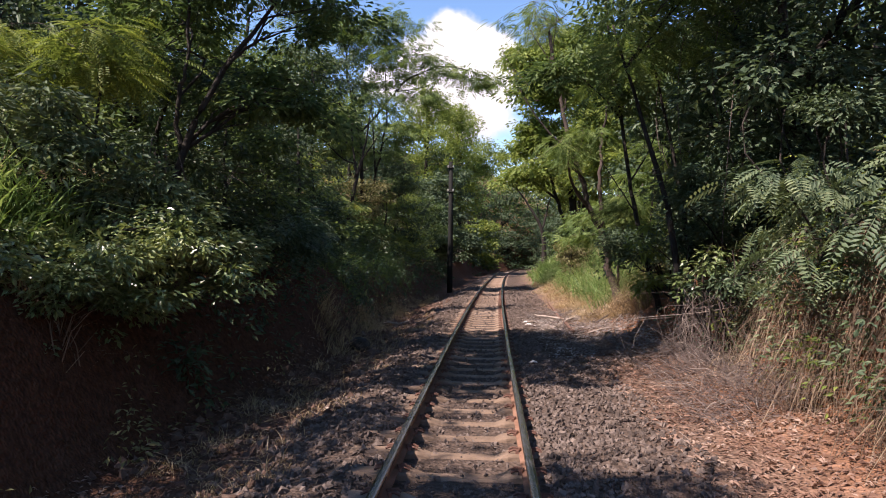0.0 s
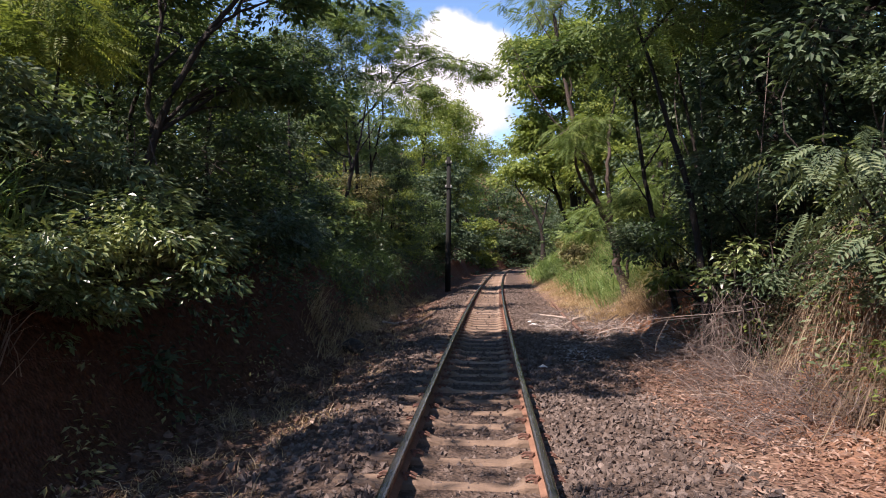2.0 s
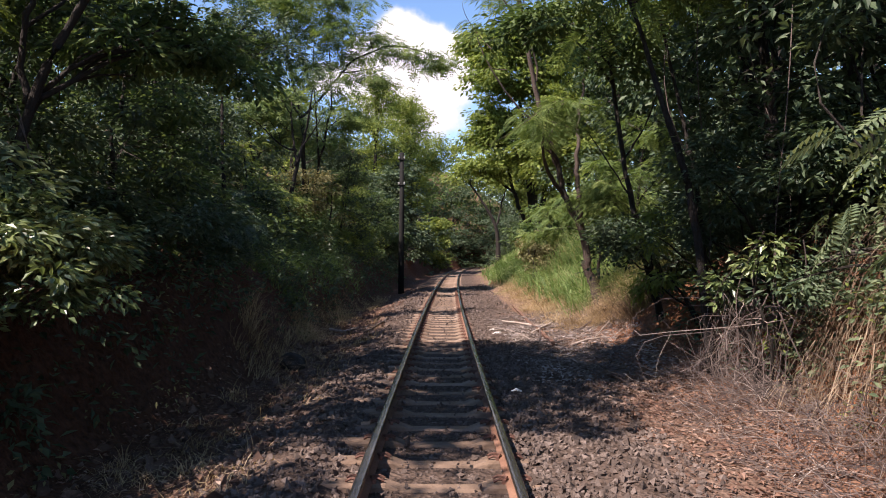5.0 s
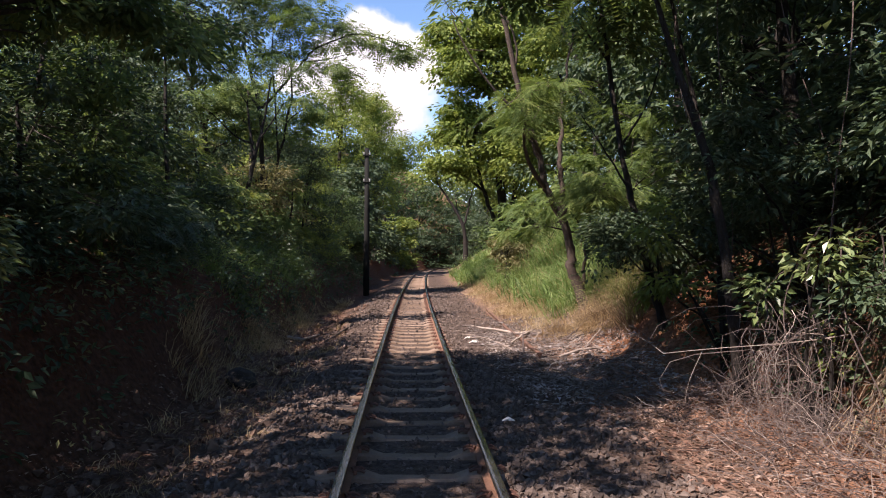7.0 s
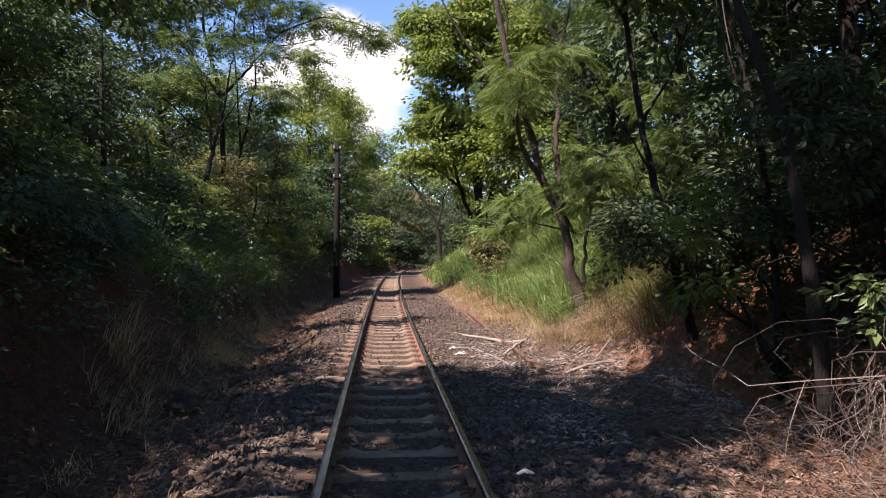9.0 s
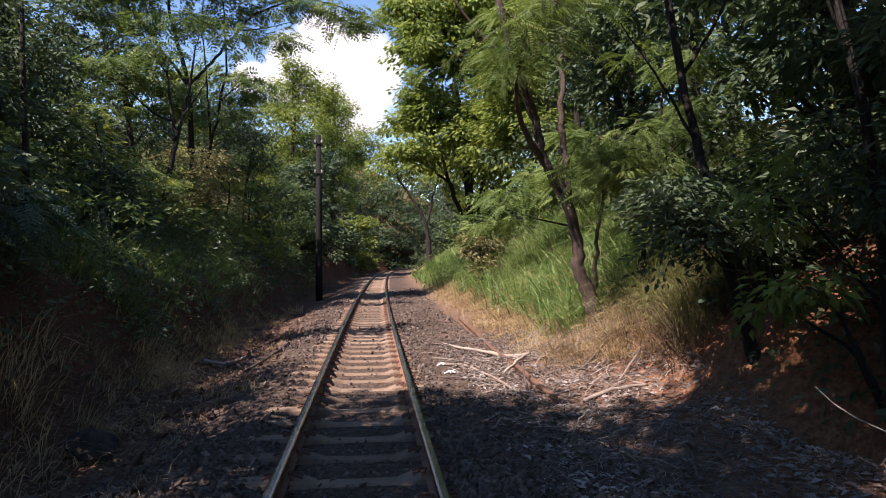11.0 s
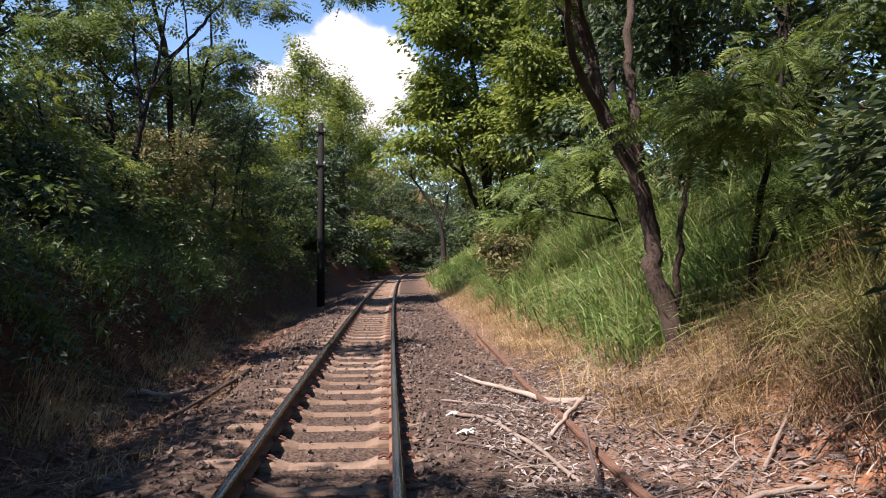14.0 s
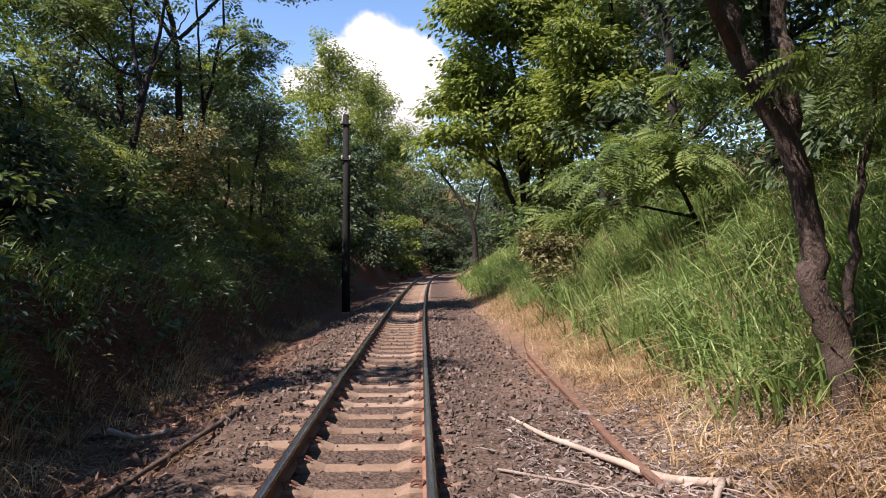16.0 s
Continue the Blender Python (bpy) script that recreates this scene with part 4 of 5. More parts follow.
leaning = tree("leaning_tree", "leaning forked tree with feathery leaves below the grassy bank",
     [(4.46, 18.1, 0.1), (4.41, 18.1, 0.45), (4.32, 18.1, 0.94), (4.1, 18.1, 1.36), (4.12, 18.1, 1.66), (4.01, 18.1, 2.27), (3.74, 18.1, 2.75), (3.56, 18.15, 3.15), (3.5, 18.15, 3.6), (3.17, 18.2, 4.5), (2.87, 18.3, 5.9), (2.6, 18.4, 7.6)], 0.115,
     [(3.0, 18.7, 8.2, 1.5, 1.5, 0.7, 49), (4.6, 19.0, 7.0, 1.2, 1.2, 0.6, 42), (4.9, 18.2, 3.0, 0.6, 0.7, 0.3, 21), (4.3, 17.4, 3.0, 0.5, 0.4, 0.3, 12), (3.2, 17.7, 4.2, 0.6, 0.5, 0.4, 14), (2.8, 16.0, 4.5, 0.8, 0.7, 0.25, 28)], "fine", 0.30, 9, 0.22, LEAF_FEATHER, 68, flat=0.25, taper=0.6, bark=BARK_GREY,
     stems=(([(3.95, 18.1, 2.5), (3.93, 18.12, 2.9), (3.9, 18.2, 3.7), (4.0, 18.4, 5.0), (4.3, 18.6, 6.4)], 0.075), ([(4.38, 18.1, 0.8), (4.36, 18.08, 1.3), (4.4, 18.05, 1.85), (4.5, 18.0, 2.6), (4.9, 17.7, 3.6)], 0.045)))


def bare_limbs(ob):
    rng = np.random.default_rng(681)
    o = np.array(ob.location)
    for p, q, r in (((3.2, 18.2, 4.5), (1.6, 18.0, 6.6), 0.03), ((3.0, 18.3, 5.6), (2.0, 18.1, 7.8), 0.026), ((2.3, 18.1, 5.8), (1.7, 17.9, 5.7), 0.014), ((2.0, 18.1, 6.2), (1.3, 18.2, 7.3), 0.014), ((3.4, 18.2, 3.9), (2.5, 17.9, 4.8), 0.02), ((2.6, 18.3, 6.9), (2.7, 17.9, 8.4), 0.014)):
        part("bare_limb", tube(Mesh(), bend(rng, p, q, 8, 0.07, 0.05) - o, np.linspace(r, r * 0.25, 8), 6), BARK_GREY, ob)


bare_limbs(leaning)
tree("second_stem_tree", "thin grey stem with feathered green leaves in flat sprays", [(4.95, 17.6, 0.1), (4.9, 17.6, 1.1), (4.9, 17.5, 1.9), (5.0, 17.3, 2.8), (5.1, 17.2, 4.2)], 0.05,
     [(4.6, 16.9, 2.75, 0.7, 0.8, 0.3, 28), (5.2, 16.6, 3.3, 0.9, 0.9, 0.4, 35), (5.3, 17.4, 4.4, 1.0, 1.0, 0.4, 28), (5.0, 16.4, 2.1, 0.6, 0.7, 0.3, 21)], "fine", 0.25, 11, 0.2, LEAF_FEATHER, 69, flat=0.22)
copses("hill_tree", "tall dark tree behind the grassy bank", [(9.2, 27.0, 10.5, 2.4, 3.0), (9.8, 33.0, 12.8, 2.8, 3.4), (13.5, 30.0, 13.0, 3.2, 4.0), (7.0, 15.5, 9.5, 2.0, 2.6), (8.6, 18.0, 10.5, 2.2, 2.4), (8.0, 21.5, 9.8, 2.2, 3.0), (7.8, 24.5, 8.6, 2.0, 3.2), (12.5, 20.0, 12.0, 3.2, 3.0), (9.0, 9.0, 10.0, 2.6, 2.5), (12.5, 38.0, 13.0, 3.2, 3.6)],
       LEAF_DARK, "tuft", 0.23, 22, 0.36, 84, 300, "trees behind the east bank")
tree("bright_tree", "large spreading tree with bright green leaves and several trunks", [(7.7, 43.0, 2.0), (7.5, 43.0, 4.6), (7.0, 42.6, 8.4), (6.6, 42.5, 11.0)], 0.26,
     [(5.0, 42.0, 11.6, 2.0, 2.2, 1.8, 119), (6.9, 42.5, 14.4, 2.6, 2.4, 1.4, 112), (8.9, 42.0, 11.5, 2.4, 2.5, 2.2, 119), (5.8, 41.4, 8.3, 2.3, 2.2, 1.2, 98), (8.6, 41.0, 7.3, 2.4, 2.2, 1.2, 84), (4.4, 42.4, 9.0, 1.5, 1.5, 1.0, 56), (9.2, 42.5, 15.0, 2.4, 2.2, 1.2, 70), (11.4, 42.0, 13.2, 2.6, 2.4, 2.0, 91), (11.2, 41.0, 8.6, 2.4, 2.2, 1.6, 84), (4.6, 42.0, 13.6, 1.6, 1.6, 0.9, 56), (4.6, 41.6, 6.6, 1.3, 1.3, 0.5, 28)],
     "tuft", 0.27, 56, 0.46, LEAF_SUNNY, 320, flat=0.4, droop=0.4, group="large trees past the grassy bank", far=True,
     stems=(([(7.5, 43.0, 1.8), (7.1, 43.0, 3.6), (6.2, 42.8, 6.0), (5.2, 42.4, 9.0)], 0.16), ([(7.9, 43.0, 1.8), (8.1, 43.0, 4.6), (8.5, 42.6, 8.0), (9.0, 42.4, 11.0)], 0.18), ([(7.6, 43.0, 2.6), (7.6, 42.8, 5.0), (7.4, 42.6, 8.0)], 0.13), ([(6.6, 42.8, 5.2), (5.2, 42.4, 6.2), (3.8, 42.2, 6.8)], 0.08)))
copses("bright_tree", "bright green tree rising past the grassy bank", [(8.8, 36.0, 12.5, 2.6, 3.4), (10.5, 47.0, 14.0, 3.4, 3.2), (9.6, 54.0, 12.0, 2.6, 4.0)],
       LEAF_YELLOW, "tuft", 0.25, 44, 0.42, 98, 321, "large trees past the grassy bank")
tree("feather_leaved_tree", "low spreading tree with layered feathered leaves on the bank", [(7.0, 25.6, 2.0), (6.6, 25.4, 2.6), (6.0, 25.2, 3.3)], 0.06,
     [(5.0, 25.0, 3.2, 0.7, 0.8, 0.12, 14), (5.8, 25.0, 3.75, 0.7, 0.8, 0.12, 14), (6.6, 25.0, 3.3, 0.6, 0.8, 0.12, 14), (6.6, 25.4, 4.6, 0.8, 0.8, 0.15, 14), (5.0, 26.4, 2.5, 0.6, 0.6, 0.12, 7)], "fern", 0.42, 6, 0.22, LEAF_FEATHER, 73, flat=0.16)
bush("withered_shrub", "dark withered shrub on the grassy bank", (5.3, 30.0), [(5.1, 29.9, 1.7, 0.7, 0.7, 0.6, 49), (5.8, 30.6, 2.3, 0.6, 0.6, 0.5, 35)], "leaf", 0.16, 24, 0.2, LEAF_BROWN, 74)
bush("bank_shrub", "green leafy shrub at the crest of the bank", (5.8, 33.0), [(5.7, 33.0, 2.6, 0.9, 0.9, 0.6, 63), (6.6, 34.0, 3.3, 0.9, 0.9, 0.7, 63), (7.6, 29.0, 4.0, 1.0, 1.2, 0.8, 70)], "tuft", 0.2, 22, 0.24, LEAF_MID, 75)
tree("leaning_far_tree", "dark leaning tree with an open crown beside the bend", [(9.34, 70.0, 2.0), (9.3, 70.0, 3.4), (8.97, 70.0, 4.9), (7.83, 70.0, 6.9), (6.6, 70.0, 8.6)], 0.24, [(6.4, 70.0, 9.6, 2.2, 2.0, 0.8, 49), (8.6, 70.0, 9.2, 2.2, 2.2, 0.8, 56), (10.6, 70.0, 10.6, 2.4, 2.2, 1.2, 63)], "tuft", 0.3, 24, 0.42, LEAF_YELLOW, 70, far=True, stems=(([(9.1, 70.0, 4.4), (9.6, 70.0, 6.4), (10.2, 70.0, 8.8)], 0.12),))

# -- grasses --
grass("giant_grass", "tall arching green grass on the bank", 1500, box(-6.3, -5.0, 5.2, 9.0), 1.6, 0.034, 0.9, GRASS_GREEN, 401, (0.1, -0.1), tuft=0.14)
grass("giant_grass_dry", "brown dry undergrowth of the tall grass", 240, box(-5.2, -4.2, 4.8, 7.4), 0.8, 0.016, 1.0, GRASS_BROWN, 402, (0.2, 0.0), tuft=0.14)
grass("bank_grass", "green grass on the shaded bank", 3600, box(-5.4, -3.8, 19.0, 33.0), 0.8, 0.022, 1.1, GRASS_GREEN, 403, (0.5, 0.0), tuft=0.10)
grass("bank_straw", "pale dry grass tufts arching from the foot of the bank", 1600, box(-3.7, -2.9, 14.0, 27.0), 0.68, 0.010, 1.1, GRASS_DRY, 416, (0.6, -0.2), tuft=0.09)
grass("ditch_grass", "dry straw-coloured grass along the ditch", 3200, box(-3.6, -2.7, 18.0, 36.0), 0.38, 0.007, 1.0, GRASS_DRY, 404, (0.5, -0.3), tuft=0.09)
grass("ditch_straw", "scattered dry straw tufts beside the ballast", 3200, box(-3.1, -1.5, 4.5, 22.0), 0.32, 0.009, 1.6, GRASS_DRY, 405, (0.3, -0.5), tuft=0.10)
grass("hill_grass", "long fresh green grass covering the bank", 24000, lambda rng, n: (3.35 + 4.5 * rng.random(n) ** 0.95, 18.3 + 21.0 * rng.random(n) ** 1.2), 1.1, 0.03, 1.1, GRASS_GREEN, 406, (-0.25, -0.15), tuft=0.2)
grass("hill_grass_fine", "thin seeding grass stems on the bank", 2600, lambda rng, n: (3.6 + 4.2 * rng.random(n), 18.7 + 21.0 * rng.random(n)), 1.1, 0.012, 0.7, GRASS_DRY, 411, (-0.3, -0.2), tuft=0.15)
grass("hill_grass_brown", "withered brown tufts among the green grass", 6000, lambda rng, n: (3.5 + 3.2 * rng.random(n), 18.2 + 19.0 * rng.random(n)), 0.6, 0.02, 1.3, GRASS_BROWN, 413, (-0.3, -0.2), tuft=0.15)
grass("far_bank_grass", "green grass on the far part of the bank", 7000, lambda rng, n: (2.9 + 5.5 * rng.random(n), rng.uniform(38.0, 66.0, n)), 1.0, 0.06, 1.0, GRASS_GREEN, 412, (-0.3, -0.2), tuft=0.3)
grass("foot_grass", "golden dry grass at the foot of the bank", 22000, lambda rng, n: (2.3 + 1.9 * rng.random(n) ** 0.75, 16.2 + 30 * rng.random(n) ** 1.15), 0.38, 0.012, 1.2, GRASS_DRY, 407, (-0.4, -0.3), tuft=0.18)
grass("tussock_grass", "brown and green dry tussocks under the trees", 2800, box(3.3, 4.6, 14.6, 17.0), 0.7, 0.011, 1.2, GRASS_BROWN, 408, (-0.5, -0.3), tuft=0.10)
grass("tussock_straw", "straw-coloured blades hanging from the tussocks", 2800, box(3.0, 4.4, 15.4, 17.2), 0.48, 0.010, 1.3, GRASS_DRY, 415, (-0.5, -0.4), tuft=0.09)


def hanging_straw():
    """Dead stems that arch out of the bank's edge and hang down its face."""
    rng = np.random.default_rng(409)
    k, per = 150, 22
    u, y = np.repeat(rng.uniform(3.4, 4.5, k), per), np.repeat(rng.uniform(4.2, 8.9, k), per)
    n = k * per
    u, y = u + rng.normal(0, 0.1, n), y + rng.normal(0, 0.14, n)
    x = centre(y) + u
    p = np.stack((x, y, height(x, y) + 0.05 + 0.3 * rng.random(n)), 1)
    size = np.repeat(rng.uniform(0.4, 1.3, k), per) * rng.uniform(0.4, 1.2, n)
    out = np.stack((-rng.uniform(0.1, 0.9, n), rng.normal(0, 0.6, n), np.zeros(n)), 1)
    side = np.stack((rng.normal(0, 0.3, n), np.ones(n), np.zeros(n)), 1) * (0.005 * rng.uniform(0.6, 1.5, n))[:, None]
    rows = []
    for s in (0.0, 0.3, 0.65, 1.0):
        q = p + out * (size * s ** 0.55)[:, None] * 0.75 + np.array([0, 0, 1.0]) * (size * (0.35 * s - 1.25 * s * s))[:, None]
        rows += [q - side * (1.1 - s), q + side * (1.1 - s)]
    i = np.arange(n)[:, None] * 8
    m = Mesh().add(np.stack(rows, 1), None, np.concatenate([i + [c, c + 1, c + 3, c + 2] for c in (0, 2, 4)]))
    tagged(part("hanging_straw", m, GRASS_BROWN), "brown dead grass hanging down the earth face", "dry grass", kind="stuff")


hanging_straw()
grass("face_grass", "brown dead grass standing on the earth face", 1400, box(3.5, 4.4, 4.4, 9.4), 0.55, 0.010, 1.6, GRASS_BROWN, 414, (-0.2, -0.1), tuft=0.15)
grass("tussock_grass_green", "green grass rising out of dry tussocks", 3600, box(3.5, 5.0, 14.7, 17.0), 1.0, 0.015, 1.1, GRASS_OLIVE, 410, (-0.15, -0.3), tuft=0.09)


def undergrowth(name, label, n, where, lift, size, mat, seed, kind="leaf", category="undergrowth"):
    """Low leafy growth that covers a bank, kept in clumps."""
    rng = np.random.default_rng(seed)
    u, y = where(rng, n // 30)
    x = centre(y) + u
    c = np.stack((x, y, height(x, y) + lift * rng.random(len(x)) ** 1.5), 1)
    m = Mesh()
    foliage(m, rng, c, 0.8 * size + 0.12, 30, kind, size, 0.8, 0.3)
    tagged(part(name, m, mat), label, category, kind="stuff")


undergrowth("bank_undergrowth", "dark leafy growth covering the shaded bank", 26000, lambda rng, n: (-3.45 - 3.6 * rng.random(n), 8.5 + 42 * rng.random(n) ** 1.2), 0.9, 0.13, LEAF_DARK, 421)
undergrowth("slope_undergrowth", "mixed green growth on the upper bank", 15000, lambda rng, n: (-4.5 - 5.0 * rng.random(n), 10.0 + 44 * rng.random(n)), 1.6, 0.2, LEAF_MID, 422, "tuft")
undergrowth("hill_undergrowth", "dark shrubby growth above the grassy bank", 18000, lambda rng, n: (7.0 + 6.0 * rng.random(n), 4.0 + 56 * rng.random(n)), 2.2, 0.24, LEAF_DARK, 423, "tuft")
undergrowth("bank_ivy", "dark leaves over the steep earth bank", 8400, lambda rng, n: (3.6 + 2.8 * rng.random(n), 9.0 + 5.8 * rng.random(n)), 0.8, 0.12, LEAF_DARK, 424)

undergrowth("bank_foot_growth", "sparse drying leaves on the bare earth of the bank", 2100, lambda rng, n: (-3.1 - 1.5 * rng.random(n), 3.0 + 22.0 * rng.random(n)), 0.35, 0.085, LEAF_BROWN, 428)
undergrowth("end_growth", "dark shrubs closing the end of the line", 9000, lambda rng, n: (np.where(np.arange(n) % 2 == 0, rng.uniform(-12, -3.0, n), rng.uniform(-14, 14, n)), np.where(np.arange(n) % 2 == 0, rng.uniform(78, 104, n), rng.uniform(108, 114, n))), 5.0, 0.5, LEAF_DARK, 425, "tuft")

undergrowth("face_growth", "dull green leaves over the dry grass of the earth face", 3300, lambda rng, n: (3.45 + 0.9 * rng.random(n), 4.8 + 5.0 * rng.random(n)), 1.1, 0.09, LEAF_GREY, 426)
undergrowth("face_creeper", "yellowish creeper leaves over the earth face", 1500, lambda rng, n: (3.4 + 1.0 * rng.random(n), 5.0 + 5.0 * rng.random(n)), 1.4, 0.08, LEAF_YELLOW, 427)


def far_woods():
    """The closed forest behind the nearer trees, on both sides and past the bend."""
    rng = np.random.default_rng(431)
    m = Mesh()
    n = 1100
    u = np.concatenate((-17 - 12 * rng.random(n), 16 + 14 * rng.random(n), rng.uniform(-26, 36, n)))
    y = np.concatenate((-12 + 85 * rng.random(n), -12 + 85 * rng.random(n), 112 + 14 * rng.random(n)))
    x = np.where(np.arange(3 * n) < 2 * n, centre(np.minimum(y, 60)) + u, u)
    c = np.stack((x, y, height(x, y) + np.repeat((5.5, 11.5, 10.0), n) * rng.random(3 * n) ** 0.8), 1)
    foliage(m, rng, c[:2 * n], 1.0, 16, "tuft", 0.48, 0.8, 0.2)
    foliage(m, rng, c[2 * n:], 1.0, 16, "tuft", 0.75, 0.8, 0.2)
    tagged(part("far_woods", m, LEAF_MID), "closed green forest behind the nearer trees", "forest", kind="stuff")


far_woods()


def litter(name, label, n, where, size, mat, seed):
    """Fallen leaves and bits of bark lying on the ground."""
    rng = np.random.default_rng(seed)
    u, y = where(rng, n)
    x = centre(y) + u
    p = np.stack((x, y, height(x, y) + 0.012 + 0.02 * rng.random(n)), 1)
    a = rng.uniform(0, 6.28, n)
    d = unit(np.stack((np.cos(a), np.sin(a), rng.normal(0, 0.3, n)), 1))
    nrm = unit(np.array([0, 0, 1.0]) + rng.normal(0, 0.5, (n, 3)))
    s = size * rng.uniform(0.4, 1.4, n)
    m = Mesh()
    leaves(m, p, d, nrm, s, s * rng.uniform(0.1, 0.5, n), 0.4)
    tagged(part(name, m, mat), label, "leaf litter", kind="stuff")


litter("leaf_litter", "dry red-brown fallen leaves on the earth", 14000, lambda rng, n: (1.75 + 1.8 * rng.random(n) ** 0.7, 1.5 + 10.5 * rng.random(n) ** 1.2), 0.065, LITTER, 77)
litter("leaf_litter", "grey-brown curled leaves and bark among fallen branches", 9000, lambda rng, n: (1.2 + 2.2 * rng.random(n) ** 0.8, 11.5 + 8.5 * rng.random(n)), 0.07, LITTER_GREY, 78)
litter("leaf_litter", "dry fallen leaves in the ditch", 6500, lambda rng, n: (-1.6 - 1.9 * rng.random(n), 2.5 + 24 * rng.random(n) ** 1.3), 0.06, LITTER, 79)


# ---- loose things ----
def stick(name, label, pts, r0, r1, mat, seed, category="branch", group=""):
    rng = np.random.default_rng(seed)
    pts = np.array([(x, y, float(height(x, y)) + z) for x, y, z in pts])
    k = 4 * len(pts)
    t, tt = np.linspace(0, 1, len(pts)), np.linspace(0, 1, k)
    line = np.stack([np.interp(tt, t, pts[:, a]) for a in range(3)], 1)
    for _ in range(2):
        line[1:-1] = (line[:-2] + 2 * line[1:-1] + line[2:]) / 4
    line[1:-1] += rng.normal(0, r0 * 0.2, line[1:-1].shape)
    m = tube(Mesh(), line, np.linspace(r0, r1, k), 8, rng, 0.08)
    return tagged(part(name, m, mat, smooth=True), label, category, group)


stick("fallen_branch", "pale barkless fallen branch lying beside the ballast", [(2.35, 20.2, 0.03), (2.48, 19.35, 0.05), (2.68, 18.7, 0.06), (2.98, 18.05, 0.06), (3.25, 17.65, 0.05)], 0.017, 0.034, DEADWOOD, 501)
G_DEAD = "dead branches beside the track"
stick("dead_branch", "brown dead branch among the straw", [(1.93, 18.0, 0.02), (2.17, 17.3, 0.04), (2.4, 16.5, 0.04), (2.46, 15.55, 0.02)], 0.02, 0.015, TWIG_PALE, 502, group=G_DEAD)
stick("dead_branch", "pale dead branch lying across the old rail", [(3.2, 17.65, 0.08), (2.9, 17.2, 0.1), (2.6, 16.75, 0.04)], 0.026, 0.018, DEADWOOD, 503, group=G_DEAD)
stick("dead_branch", "thick brown dead branch on leaf litter", [(2.95, 14.8, 0.03), (3.3, 14.85, 0.04), (3.65, 14.8, 0.03)], 0.024, 0.014, TWIG_PALE, 504, group=G_DEAD)
stick("dead_branch", "thin grey dead branch on leaf litter", [(2.3, 15.2, 0.02), (2.6, 15.1, 0.04), (3.05, 15.1, 0.03)], 0.012, 0.007, TWIG, 505, group=G_DEAD)
stick("dead_branch", "thin pale dead branch beside the ballast", [(1.95, 18.6, 0.02), (2.5, 18.1, 0.03), (2.75, 17.6, 0.02)], 0.012, 0.008, TWIG_PALE, 506, group=G_DEAD)
stick("dead_branch", "broken upright stub of a dead branch", [(2.5, 15.3, 0.0), (2.58, 15.7, 0.14), (2.66, 16.1, 0.3)], 0.018, 0.01, TWIG, 507, group=G_DEAD)
stick("dead_branch", "brown dead branch leaning into the tussocks", [(3.38, 16.0, 0.03), (3.8, 16.5, 0.08), (4.25, 17.0, 0.16)], 0.018, 0.012, TWIG, 510, group=G_DEAD)
stick("dead_branch", "grey forked stick under the tussocks", [(3.5, 15.2, 0.02), (3.8, 15.45, 0.06), (4.1, 15.7, 0.12)], 0.014, 0.008, TWIG_PALE, 514, group=G_DEAD)
stick("dead_branch", "thin weathered stick on the ballast", [(1.75, 16.9, 0.02), (2.1, 16.4, 0.03), (2.3, 15.8, 0.02)], 0.011, 0.006, TWIG, 515, group=G_DEAD)
stick("dead_branch", "long thin pale stalk across the litter", [(3.35, 16.6, 0.06), (3.2, 15.6, 0.05), (3.3, 14.4, 0.03)], 0.006, 0.004, TWIG_PALE, 516, group=G_DEAD)
stick("fallen_branch", "grey fallen branch at the edge of the ditch", [(-1.95, 21.8, 0.06), (-1.55, 21.55, 0.07), (-1.15, 21.3, 0.06)], 0.035, 0.025, DEADWOOD, 508)
stick("fallen_branch", "dark curved fallen branch in the ditch", [(-0.35, 21.1, 0.06), (-0.7, 19.9, 0.06), (-0.85, 18.5, 0.05)], 0.03, 0.018, BARK_GREY, 509)


def brush_pile(name, label, mat, count, seed, thick, far_end=21.0, reach=9.0, power=1.4):
    """Thin dead twigs and straw strewn round the fallen branches."""
    rng = np.random.default_rng(seed)
    m = Mesh()
    for _ in range(count):
        y = far_end - reach * rng.random() ** power
        u = 1.1 + 2.2 * rng.random() ** 0.75
        x = float(centre(y)) + u
        a, s = rng.uniform(0, 3.14), rng.uniform(0.06, 0.42)
        p, q = np.array([x, y, 0.0]), np.array([x + math.cos(a) * s, y + math.sin(a) * s, 0.0])
        for e in (p, q):
            e[2] = float(height(e[0], e[1])) + 0.012 + 0.05 * rng.random() ** 2
        tube(m, bend(rng, p, q, 4, 0.1), np.linspace(thick * rng.uniform(0.4, 1.2), 0.002, 4), 3)
    tagged(part(name, m, mat), label, "twig litter", kind="stuff")


brush_pile("brush_litter", "thin brown twigs strewn on the earth beside the track", TWIG, 900, 88, 0.0075)
brush_pile("straw_litter", "pale dry stalks strewn on the earth beside the track", TWIG_PALE, 480, 89, 0.006, 20.0, 8.0, 1.0)
brush_pile("bleached_litter", "bleached stalks and bark strips strewn beside the track", DEADWOOD, 130, 90, 0.007, 19.0, 5.5, 1.0)


